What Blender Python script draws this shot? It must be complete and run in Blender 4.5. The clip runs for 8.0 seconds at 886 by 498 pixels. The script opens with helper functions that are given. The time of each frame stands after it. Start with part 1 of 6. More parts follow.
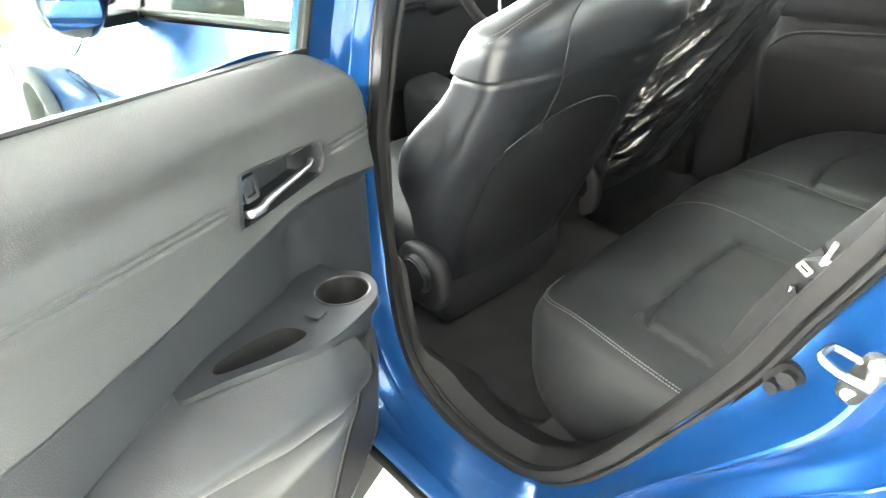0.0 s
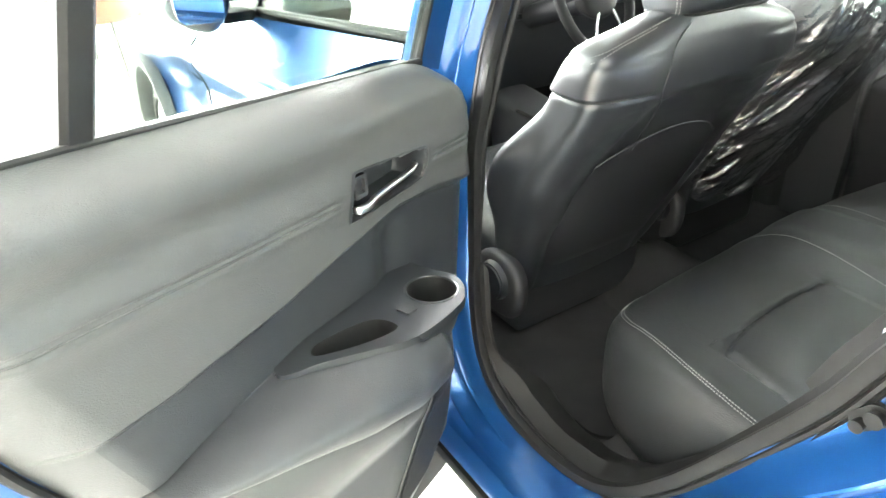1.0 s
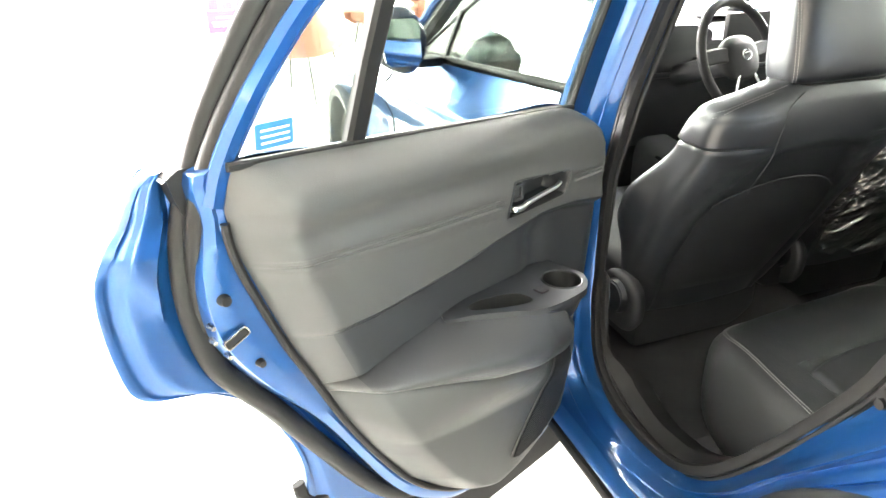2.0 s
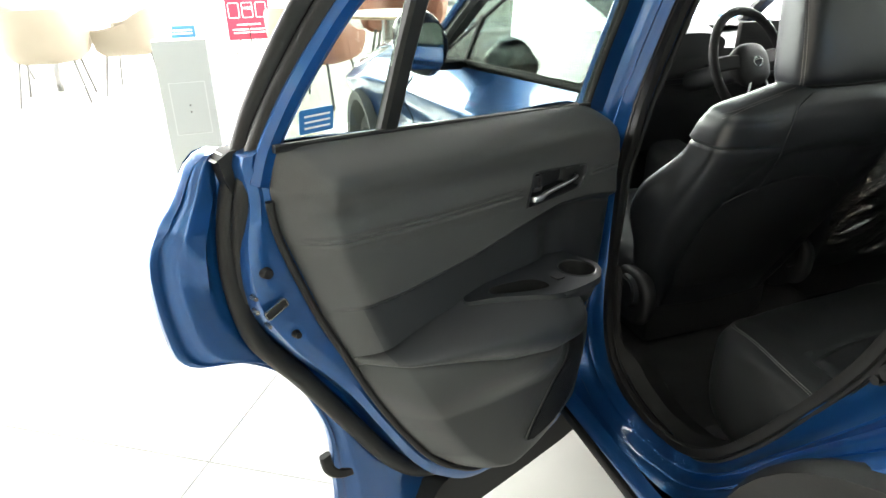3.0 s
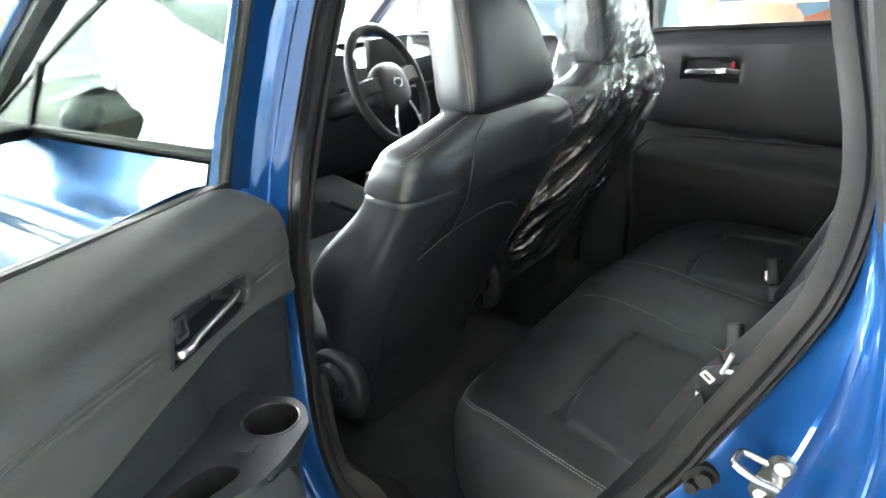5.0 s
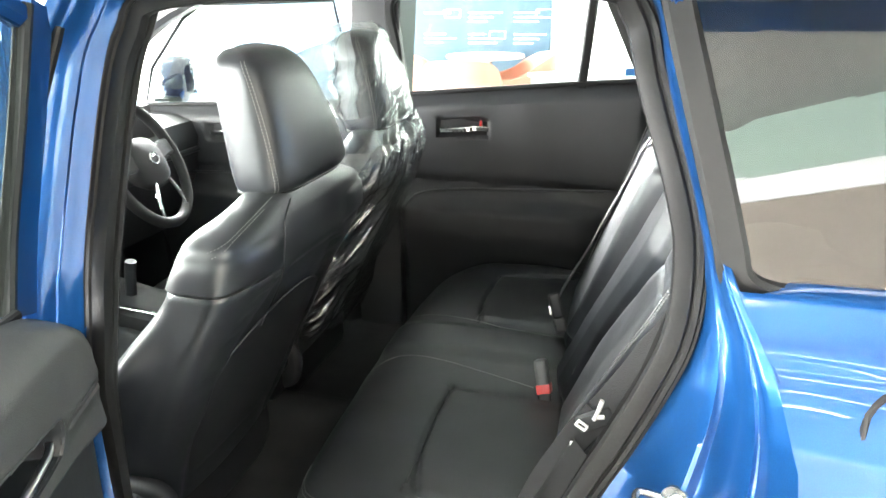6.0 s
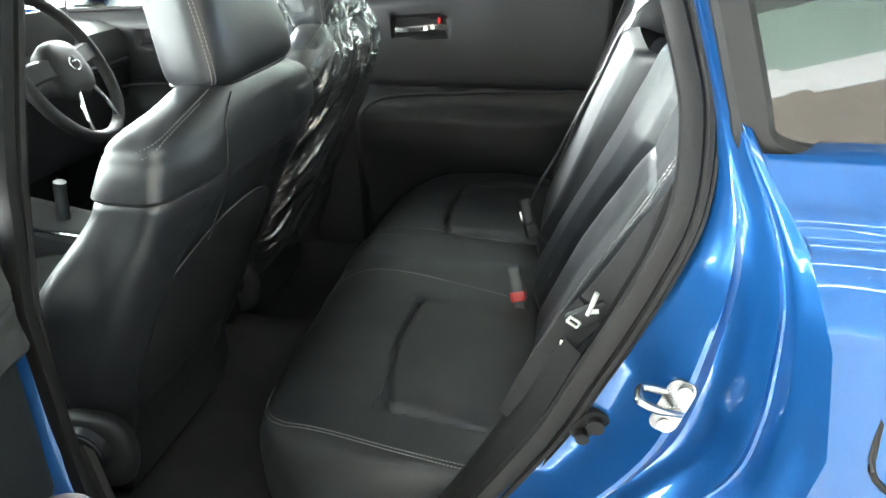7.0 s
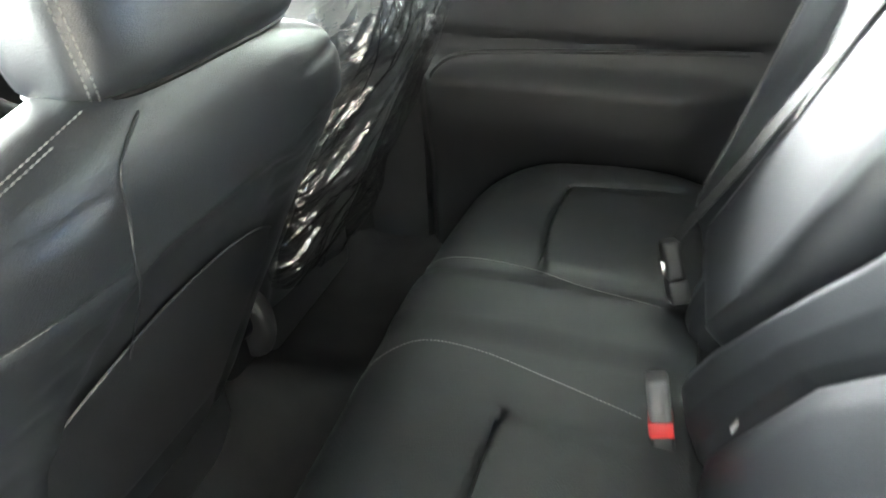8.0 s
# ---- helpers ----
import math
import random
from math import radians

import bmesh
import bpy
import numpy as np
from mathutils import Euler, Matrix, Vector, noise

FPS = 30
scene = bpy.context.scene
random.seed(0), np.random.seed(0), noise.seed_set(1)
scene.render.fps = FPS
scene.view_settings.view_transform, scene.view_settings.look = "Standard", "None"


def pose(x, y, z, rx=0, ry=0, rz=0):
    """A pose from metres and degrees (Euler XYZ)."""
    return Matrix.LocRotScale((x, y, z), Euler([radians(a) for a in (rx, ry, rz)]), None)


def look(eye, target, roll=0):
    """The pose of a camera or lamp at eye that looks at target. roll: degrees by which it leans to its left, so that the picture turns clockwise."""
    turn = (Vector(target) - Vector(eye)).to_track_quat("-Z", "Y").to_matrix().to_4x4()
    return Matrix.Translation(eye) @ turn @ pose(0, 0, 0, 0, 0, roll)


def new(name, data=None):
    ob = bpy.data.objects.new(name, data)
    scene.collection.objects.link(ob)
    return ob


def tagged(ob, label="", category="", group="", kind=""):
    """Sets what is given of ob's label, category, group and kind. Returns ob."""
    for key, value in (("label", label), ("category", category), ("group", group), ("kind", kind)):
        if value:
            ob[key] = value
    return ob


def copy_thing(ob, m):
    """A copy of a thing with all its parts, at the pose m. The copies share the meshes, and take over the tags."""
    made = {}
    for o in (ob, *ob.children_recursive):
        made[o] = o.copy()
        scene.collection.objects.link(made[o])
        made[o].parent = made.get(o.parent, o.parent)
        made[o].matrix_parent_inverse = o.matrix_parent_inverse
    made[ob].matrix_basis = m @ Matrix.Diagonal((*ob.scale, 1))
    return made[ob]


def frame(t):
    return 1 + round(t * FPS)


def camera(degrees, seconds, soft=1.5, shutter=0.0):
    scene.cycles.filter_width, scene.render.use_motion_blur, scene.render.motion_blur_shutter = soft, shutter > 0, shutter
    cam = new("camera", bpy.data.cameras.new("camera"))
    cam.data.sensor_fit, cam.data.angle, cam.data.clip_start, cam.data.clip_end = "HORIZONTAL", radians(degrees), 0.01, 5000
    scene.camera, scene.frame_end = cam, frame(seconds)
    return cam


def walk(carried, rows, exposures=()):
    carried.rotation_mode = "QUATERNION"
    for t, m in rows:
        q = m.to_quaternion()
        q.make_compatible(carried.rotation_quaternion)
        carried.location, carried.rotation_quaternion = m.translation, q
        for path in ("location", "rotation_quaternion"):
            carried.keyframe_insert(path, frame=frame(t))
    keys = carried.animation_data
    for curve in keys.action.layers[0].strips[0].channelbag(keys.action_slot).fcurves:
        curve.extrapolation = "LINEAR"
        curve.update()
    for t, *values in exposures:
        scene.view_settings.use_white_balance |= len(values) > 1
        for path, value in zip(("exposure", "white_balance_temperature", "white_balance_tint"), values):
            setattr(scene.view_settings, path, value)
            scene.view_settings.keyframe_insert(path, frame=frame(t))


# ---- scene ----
cam = camera(67.9, 8.0, shutter=0.16)
PATH = [
    (0, (-1.367, 0.06, 1.348), (-0.305, 1.407, 0.32), -4.3),
    (0.5, (-1.362, 0.079, 1.339), (-0.373, 1.488, 0.32), -3.5),
    (1, (-1.422, 0.055, 1.372), (-0.506, 1.522, 0.369), -2.2),
    (1.5, (-1.514, -0.072, 1.419), (-0.729, 1.51, 0.481), -1.8),
    (2, (-1.59, -0.234, 1.452), (-1.007, 1.465, 0.57), -1.5),
    (3.5, (-1.643, -0.313, 1.441), (-1.087, 1.409, 0.589), -1.0),
    (4, (-1.59, -0.264, 1.435), (-0.985, 1.436, 0.573), -1.3),
    (4.5, (-1.454, -0.048, 1.418), (-0.466, 1.461, 0.554), -2.2),
    (5, (-1.406, 0.09, 1.424), (-0.024, 1.272, 0.589), -2.1),
    (6.3, (-1.448, 0.269, 1.463), (0.376, 0.701, 0.766), -0.9),
    (6.5, (-1.432, 0.274, 1.433), (0.391, 0.69, 0.725), -1.2),
    (7, (-1.365, 0.287, 1.371), (0.375, 0.658, 0.457), -1.2),
    (7.5, (-1.156, 0.307, 1.341), (0.492, 0.724, 0.287), -1.7),
    (8, (-0.779, 0.448, 1.307), (0.787, 1.011, 0.199), -2.2),
]
EXPOSURES = [(0, 2.55, 6500, 10), (0.5, 2.35, 6500, 10), (1, 2.4, 6500, 10), (1.5, 2.6, 6750, 14), (2, 1.9, 6750, 14), (2.2, 1.6, 6600, 12), (3.3, -0.35, 6500, 10), (4, -0.1, 6450, 10), (4.5, 0.4, 6400, 11), (5, 1.15, 6200, 11), (6.3, 1.55, 6450, 10), (7, 1.1, 6200, 6), (7.5, 1.85, 6200, 6), (8, 2.12, 6400, 8)]
walk(cam, [(t, look(eye, target, roll)) for t, eye, target, roll in PATH], EXPOSURES)


# ---- exposure is set with the walk; light ----
def make_world():
    w = bpy.data.worlds.new("daylight")
    w.use_nodes = True
    nt = w.node_tree
    sky = nt.nodes.new("ShaderNodeTexSky")
    sky.sky_type = "NISHITA"
    sky.sun_disc = False
    sky.sun_elevation, sky.sun_rotation = radians(50), radians(200)
    nt.links.new(sky.outputs[0], nt.nodes["Background"].inputs[0])
    nt.nodes["Background"].inputs[1].default_value = 0.12
    scene.world = w


make_world()


def area_lamp(name, eye, target, sx, sy, watts, colour=(1, 1, 1)):
    lamp = bpy.data.lights.new(name, "AREA")
    lamp.shape, lamp.size, lamp.size_y, lamp.energy, lamp.color = "RECTANGLE", sx, sy, watts, colour
    ob = new(name, lamp)
    ob.matrix_world = look(eye, target)
    return ob


# area lamps added for assumed, unseen windows, split to break up reflections
for x in (-0.6, 3.4):
    area_lamp("added_light", (x, -5.85, 2.0), (x - .2, 0, 1.7), 3.0, 3.0, 70, (1.0, 0.99, 0.96))
for x in (-6.4, -2.6, 1.2, 5.0):
    area_lamp("added_light", (x, 11.85, 2.5), (x * .6 - .4, 0, 1.2), 2.6, 3.0, 1000, (1.0, 1.0, 0.97))
for y in (4.4, 7.3, 10.2):
    area_lamp("added_light", (-8.85, y, 2.0), (0, y - 5, 1.0), 1.9, 3.2, 600, (1.0, 1.0, 0.98))
area_lamp("added_light", (6.85, -2.6, 2.2), (0, -1, 1.2), 5.0, 3.0, 250, (1.0, 1.0, 0.97))
area_lamp("added_light", (6.85, 4.0, 3.6), (0, 1.0, 1.0), 5.6, 1.1, 5600, (1.0, 1.0, 0.97))
area_lamp("added_light", (6.85, 8.6, 2.1), (0, 4.0, 1.0), 4.4, 3.0, 1800, (1.0, 1.0, 0.97))


# ---- materials ----
def mat(name, colour, rough=0.5, metal=0.0, coat=0.0, grain=0.0, grain_scale=300.0, spot=0.0, spot_scale=3.0, spec=0.5, coat_rough=0.05, rough_var=0.0):
    m = bpy.data.materials.new(name)
    m.use_nodes = True
    nt = m.node_tree
    b = nt.nodes["Principled BSDF"]
    b.inputs["Base Color"].default_value = (*colour, 1)
    b.inputs["Roughness"].default_value = rough
    b.inputs["Metallic"].default_value = metal
    b.inputs["Coat Weight"].default_value = coat
    b.inputs["Coat Roughness"].default_value = coat_rough
    b.inputs["Specular IOR Level"].default_value = spec
    tex = nt.nodes.new("ShaderNodeTexCoord")
    if spot or rough_var:
        n = nt.nodes.new("ShaderNodeTexNoise")
        n.inputs["Scale"].default_value, n.inputs["Detail"].default_value = spot_scale, 5
        nt.links.new(tex.outputs["Object"], n.inputs["Vector"])
    if spot:
        mix = nt.nodes.new("ShaderNodeMix")
        mix.data_type = "RGBA"
        mix.inputs[6].default_value = (*[c * (1 - spot) for c in colour], 1)
        mix.inputs[7].default_value = (*[min(1, c * (1 + spot)) for c in colour], 1)
        nt.links.new(n.outputs["Fac"], mix.inputs[0])
        nt.links.new(mix.outputs[2], b.inputs["Base Color"])
    if rough_var:
        r = nt.nodes.new("ShaderNodeMapRange")
        r.inputs[1].default_value, r.inputs[2].default_value = 0.3, 0.7
        r.inputs[3].default_value, r.inputs[4].default_value = rough - rough_var, rough + rough_var
        nt.links.new(n.outputs["Fac"], r.inputs[0])
        nt.links.new(r.outputs[0], b.inputs["Roughness"])
    if grain:
        v = nt.nodes.new("ShaderNodeTexVoronoi")
        v.inputs["Scale"].default_value = grain_scale
        nt.links.new(tex.outputs["Object"], v.inputs["Vector"])
        bump = nt.nodes.new("ShaderNodeBump")
        bump.inputs["Strength"].default_value, bump.inputs["Distance"].default_value = grain, 0.001
        nt.links.new(v.outputs["Distance"], bump.inputs["Height"])
        nt.links.new(bump.outputs[0], b.inputs["Normal"])
    return m


def paint_blue():
    m = mat("blue_metallic_paint", (0.008, 0.074, 0.28), 0.28, 0.55, 1.0, coat_rough=0.02)
    nt = m.node_tree
    b = nt.nodes["Principled BSDF"]
    b.inputs["Coat IOR"].default_value = 1.52
    b.inputs["Specular Tint"].default_value = (0.45, 0.66, 0.92, 1)
    tex = nt.nodes.new("ShaderNodeTexCoord")
    v = nt.nodes.new("ShaderNodeTexVoronoi")
    v.inputs["Scale"].default_value = 1800
    nt.links.new(tex.outputs["Object"], v.inputs["Vector"])
    mix = nt.nodes.new("ShaderNodeMix")
    mix.data_type = "RGBA"
    mix.inputs[0].default_value = 0.3
    mix.inputs[6].default_value = (0.008, 0.061, 0.207, 1)
    hue = nt.nodes.new("ShaderNodeHueSaturation")
    hue.inputs["Color"].default_value = (0.011, 0.078, 0.255, 1)
    ramp = nt.nodes.new("ShaderNodeMapRange")
    ramp.inputs[3].default_value, ramp.inputs[4].default_value = 0.6, 1.5
    nt.links.new(v.outputs["Color"], ramp.inputs[0])
    nt.links.new(ramp.outputs[0], hue.inputs["Value"])
    nt.links.new(hue.outputs[0], mix.inputs[7])
    nt.links.new(mix.outputs[2], b.inputs["Base Color"])
    return m


def glass_mat(name, tint=(0.9, 0.95, 0.95), gloss=1.0):
    m = bpy.data.materials.new(name)
    m.use_nodes = True
    nt = m.node_tree
    nt.nodes.remove(nt.nodes["Principled BSDF"])
    out = nt.nodes["Material Output"]
    tr, gl, mx, lw, pw, ma = (nt.nodes.new("ShaderNode" + k) for k in ("BsdfTransparent", "BsdfGlossy", "MixShader", "LayerWeight", "Math", "Math"))
    tr.inputs[0].default_value = (*tint, 1)
    gl.inputs["Roughness"].default_value = 0.01
    lw.inputs[0].default_value = 0.5
    pw.operation, ma.operation = "POWER", "MULTIPLY_ADD"
    pw.inputs[1].default_value, ma.inputs[1].default_value, ma.inputs[2].default_value = 4.5, 0.9 * gloss, 0.045 * gloss
    nt.links.new(lw.outputs["Facing"], pw.inputs[0])
    nt.links.new(pw.outputs[0], ma.inputs[0])
    nt.links.new(ma.outputs[0], mx.inputs[0])
    nt.links.new(tr.outputs[0], mx.inputs[1])
    nt.links.new(gl.outputs[0], mx.inputs[2])
    nt.links.new(mx.outputs[0], out.inputs[0])
    return m


def film_mat(haze=0.03, name="clear_plastic_film", shine=0.24, crease=0.5):
    m = bpy.data.materials.new(name)
    m.use_nodes = True
    nt = m.node_tree
    nt.nodes.remove(nt.nodes["Principled BSDF"])
    out = nt.nodes["Material Output"]
    tr, gl, di, mx, hz, lw, tex, noi, mp, wav, add, bump, pw, ma = (nt.nodes.new("ShaderNode" + k) for k in ("BsdfTransparent", "BsdfGlossy", "BsdfDiffuse", "MixShader", "MixShader", "LayerWeight", "TexCoord", "TexNoise", "Mapping", "TexNoise", "Math", "Bump", "Math", "Math"))
    tr.inputs[0].default_value = (0.86, 0.885, 0.89, 1)
    gl.inputs["Roughness"].default_value = 0.09
    di.inputs[0].default_value = (0.75, 0.80, 0.82, 1)
    hz.inputs[0].default_value = haze
    noi.inputs["Scale"].default_value, noi.inputs["Detail"].default_value, noi.inputs["Distortion"].default_value = 17, 4, 1.0
    # long diagonal folds
    mp.inputs["Rotation"].default_value = (0, radians(38), radians(12))
    mp.inputs["Scale"].default_value = (9, 18, 34)
    wav.inputs["Scale"].default_value, wav.inputs["Detail"].default_value, wav.inputs["Distortion"].default_value = 1.0, 3.5, 1.4
    bump.inputs["Strength"].default_value, bump.inputs["Distance"].default_value = crease, 0.012
    lw.inputs[0].default_value = 0.5
    pw.operation, ma.operation = "POWER", "MULTIPLY_ADD"
    pw.inputs[1].default_value, ma.inputs[1].default_value, ma.inputs[2].default_value = 2.8, 0.75, shine
    nt.links.new(tex.outputs["Object"], noi.inputs["Vector"])
    nt.links.new(tex.outputs["Object"], mp.inputs["Vector"])
    nt.links.new(mp.outputs[0], wav.inputs["Vector"])
    nt.links.new(noi.outputs["Fac"], add.inputs[0])
    nt.links.new(wav.outputs["Fac"], add.inputs[1])
    nt.links.new(add.outputs[0], bump.inputs["Height"])
    for n in (gl, lw):
        nt.links.new(bump.outputs[0], n.inputs["Normal"])
    nt.links.new(lw.outputs["Facing"], pw.inputs[0])
    nt.links.new(pw.outputs[0], ma.inputs[0])
    nt.links.new(ma.outputs[0], mx.inputs[0])
    nt.links.new(tr.outputs[0], hz.inputs[1])
    nt.links.new(di.outputs[0], hz.inputs[2])
    nt.links.new(hz.outputs[0], mx.inputs[1])
    nt.links.new(gl.outputs[0], mx.inputs[2])
    nt.links.new(mx.outputs[0], out.inputs[0])
    return m


def glow(name, colour, strength):
    m = mat(name, colour, 0.5)
    b = m.node_tree.nodes["Principled BSDF"]
    b.inputs["Emission Color"].default_value = (*colour, 1)
    b.inputs["Emission Strength"].default_value = strength
    return m


BLUE = paint_blue()
CLADDING_LIT = mat("lit_grey_cladding", (0.15, 0.152, 0.155), 0.6, grain=0.4, grain_scale=500, spot=0.15, spot_scale=8)
LEATHER = mat("black_leather", (0.021, 0.024, 0.028), 0.37, spec=0.85, grain=0.18, grain_scale=650, spot=0.25, spot_scale=6, rough_var=0.06)
FABRIC = mat("black_seat_fabric", (0.017, 0.017, 0.017), 0.5, grain=0.5, grain_scale=260, spot=0.2, spot_scale=9)
TRIM = mat("dark_grey_moulded_plastic", (0.051, 0.052, 0.052), 0.46, grain=0.3, grain_scale=600, spot=0.12, spot_scale=5, rough_var=0.05)
# darker copy of the door plastic, colouring in the shade of hollow and bolster
TRIM_SHADED = mat("shade_toned_trim", (0.024, 0.026, 0.029), 0.42, grain=0.3, grain_scale=600, spot=0.12, spot_scale=6, rough_var=0.05)
POCKET_VINYL = mat("black_pocket_vinyl", (0.021, 0.023, 0.026), 0.42, spec=0.7, grain=0.3, grain_scale=420, spot=0.2, spot_scale=6)
TRIM_SOFT = mat("black_soft_trim", (0.023, 0.024, 0.026), 0.5, grain=0.3, grain_scale=500, spot=0.15, spot_scale=7)
SATIN = mat("satin_grey_plastic", (0.018, 0.020, 0.023), 0.38, spot=0.1, spot_scale=12)
RUBBER = mat("black_rubber", (0.011, 0.011, 0.011), 0.5, spec=0.25, spot=0.3, spot_scale=14, grain=0.1, grain_scale=200)
PERFORATED = mat("black_perforated_leather", (0.019, 0.021, 0.022), 0.44, grain=0.45, grain_scale=520, spot=0.2, spot_scale=9)
CARPET = mat("black_carpet", (0.036, 0.036, 0.037), 0.95, grain=1.0, grain_scale=700, spot=0.35, spot_scale=12, spec=0.1)
HEADLINER = mat("grey_headliner", (0.62, 0.60, 0.57), 0.9, grain=0.3, grain_scale=500, spot=0.08, spot_scale=8)
CHROME = mat("chrome", (0.85, 0.86, 0.87), 0.12, 1.0)
MIRROR = mat("mirror_glass", (0.42, 0.43, 0.44), 0.02, 1.0)
SATIN_CHROME = mat("satin_chrome", (0.80, 0.81, 0.82), 0.3, 1.0)
STEEL = mat("zinc_plated_steel", (0.42, 0.42, 0.41), 0.25, 1.0, spot=0.15, spot_scale=60)
THREAD = mat("grey_thread", (0.22, 0.22, 0.215), 0.7)
WEB = mat("black_belt_webbing", (0.03, 0.03, 0.031), 0.75, spec=0.2, grain=0.6, grain_scale=900, spot=0.2, spot_scale=40)
BUCKLE = mat("grey_buckle_plastic", (0.12, 0.125, 0.13), 0.4)
LEGSTEEL = mat("dull_leg_steel", (0.16, 0.16, 0.155), 0.4, 0.8)
ZINC = mat("bright_zinc", (0.70, 0.70, 0.68), 0.4, 0.4)
DARKTRIM = mat("black_pillar_trim", (0.013, 0.013, 0.013), 0.6, spec=0.22, grain=0.2, grain_scale=500)
RED = mat("red_plastic", (0.55, 0.02, 0.02), 0.35)
DARK = mat("black_void_plastic", (0.006, 0.006, 0.006), 0.7)
GLASS = glass_mat("clear_glass", (0.78, 0.83, 0.81))
DOOR_GLASS = glass_mat("grey_tinted_glass", (0.50, 0.54, 0.51))
TINTED = glass_mat("tinted_glass", (0.16, 0.20, 0.17), 2.2)
FILM = film_mat(0.05, shine=0.28)
FILM_TIGHT = film_mat(0.008, "tight_plastic_film", 0.07, 0.22)
# half diffuse white, painting in the bright reflection on the loose fold
FILM_FOLD = film_mat(0.5, "whitened_plastic_fold")
STICKER = mat("blue_sticker", (0.03, 0.16, 0.42), 0.4)
PRINTGREY = mat("grey_print", (0.25, 0.25, 0.26), 0.5)
WHITE = mat("white_print", (0.8, 0.8, 0.8), 0.5)
TILE = mat("white_polished_tile", (0.66, 0.66, 0.63), 0.12, spot=0.03, spot_scale=0.7, rough_var=0.05)
GROUT = mat("grey_grout", (0.12, 0.115, 0.10), 0.9, spot=0.2, spot_scale=5)
WALL = mat("white_wall_paint", (0.80, 0.80, 0.78), 0.7, spot=0.02, spot_scale=1.2, grain=0.05, grain_scale=150)
GREEN = mat("grey_green_wall_paint", (0.30, 0.39, 0.34), 0.6, spot=0.06, spot_scale=1.0)
CEIL = mat("grey_ceiling_paint", (0.33, 0.33, 0.32), 0.8, spot=0.06, spot_scale=1.0)
CREAM = mat("cream_upholstery", (0.27, 0.235, 0.18), 0.6, grain=0.2, grain_scale=300, spot=0.05, spot_scale=6)
ORANGE = mat("orange_brown_upholstery", (0.36, 0.16, 0.11), 0.55, grain=0.2, grain_scale=300, spot=0.08, spot_scale=6)
BROWN = mat("brown_wall_panel", (0.27, 0.235, 0.20), 0.6, spot=0.1, spot_scale=2)
GLOSSBLACK = mat("gloss_dark_paint", (0.008, 0.012, 0.035), 0.15, coat=0.6)
WOOD = mat("pale_wood_laminate", (0.62, 0.50, 0.36), 0.4, spot=0.12, spot_scale=8)
KIOSK = mat("pale_grey_panel", (0.42, 0.45, 0.44), 0.4, spot=0.03, spot_scale=3)
PANEL_EDGE = mat("pale_panel_edge", (0.54, 0.57, 0.56), 0.4)
REDPRINT = mat("red_banner_print", (0.55, 0.02, 0.05), 0.5, spot=0.08, spot_scale=5)
BOARD = mat("dark_blue_board", (0.035, 0.075, 0.12), 0.45, spot=0.12, spot_scale=2)
LIGHTPANEL = glow("ceiling_light_diffuser", (1, 0.98, 0.94), 30.0)
DIMPANEL = glow("dimmed_light_diffuser", (1, 0.98, 0.94), 12.0)


# ---- geometry helpers ----
def link_mesh(name, me, material, parent=None, label="", smooth=True):
    me.materials.append(material)
    if smooth:
        me.shade_smooth()
        me.set_sharp_from_angle(angle=radians(38))
    ob = new(name, me)
    if parent:
        ob.parent = parent
    return tagged(ob, label)


def part(name, bm, material, parent=None, label="", smooth=True):
    bmesh.ops.recalc_face_normals(bm, faces=bm.faces[:])
    me = bpy.data.meshes.new(name)
    bm.to_mesh(me)
    bm.free()
    return link_mesh(name, me, material, parent, label, smooth)


def thing(name, label, category, place=(0, 0, 0), group="", kind=""):
    ob = new(name)
    ob.location = place
    ob.empty_display_size = 0.1
    return tagged(ob, label, category, group, kind)


def grid(rows, wrap_u=False, wrap_v=False, caps=False):
    """A bmesh from rows of points of equal length."""
    bm = bmesh.new()
    vs = [[bm.verts.new(p) for p in r] for r in rows]
    nr, nc = len(vs), len(vs[0])
    for i in range(nr if wrap_v else nr - 1):
        for j in range(nc if wrap_u else nc - 1):
            a, b, c, d = vs[i][j], vs[i][(j + 1) % nc], vs[(i + 1) % nr][(j + 1) % nc], vs[(i + 1) % nr][j]
            bm.faces.new((a, b, c, d))
    if caps:
        bm.faces.new(vs[0][::-1])
        bm.faces.new(vs[-1])
    return bm


def catmull(pts, per=6, closed=False):
    pts = [np.array(p, float) for p in pts]
    n = len(pts)
    out = []
    for i in range(n if closed else n - 1):
        if closed:
            a, b, c, d = pts[i - 1], pts[i], pts[(i + 1) % n], pts[(i + 2) % n]
        else:
            a, b, c, d = pts[max(i - 1, 0)], pts[i], pts[i + 1], pts[min(i + 2, n - 1)]
        for k in range(per):
            t = k / per
            out.append(0.5 * (2 * b + (c - a) * t + (2 * a - 5 * b + 4 * c - d) * t * t + (3 * b - 3 * c + d - a) * t ** 3))
    if not closed:
        out.append(pts[-1])
    return out


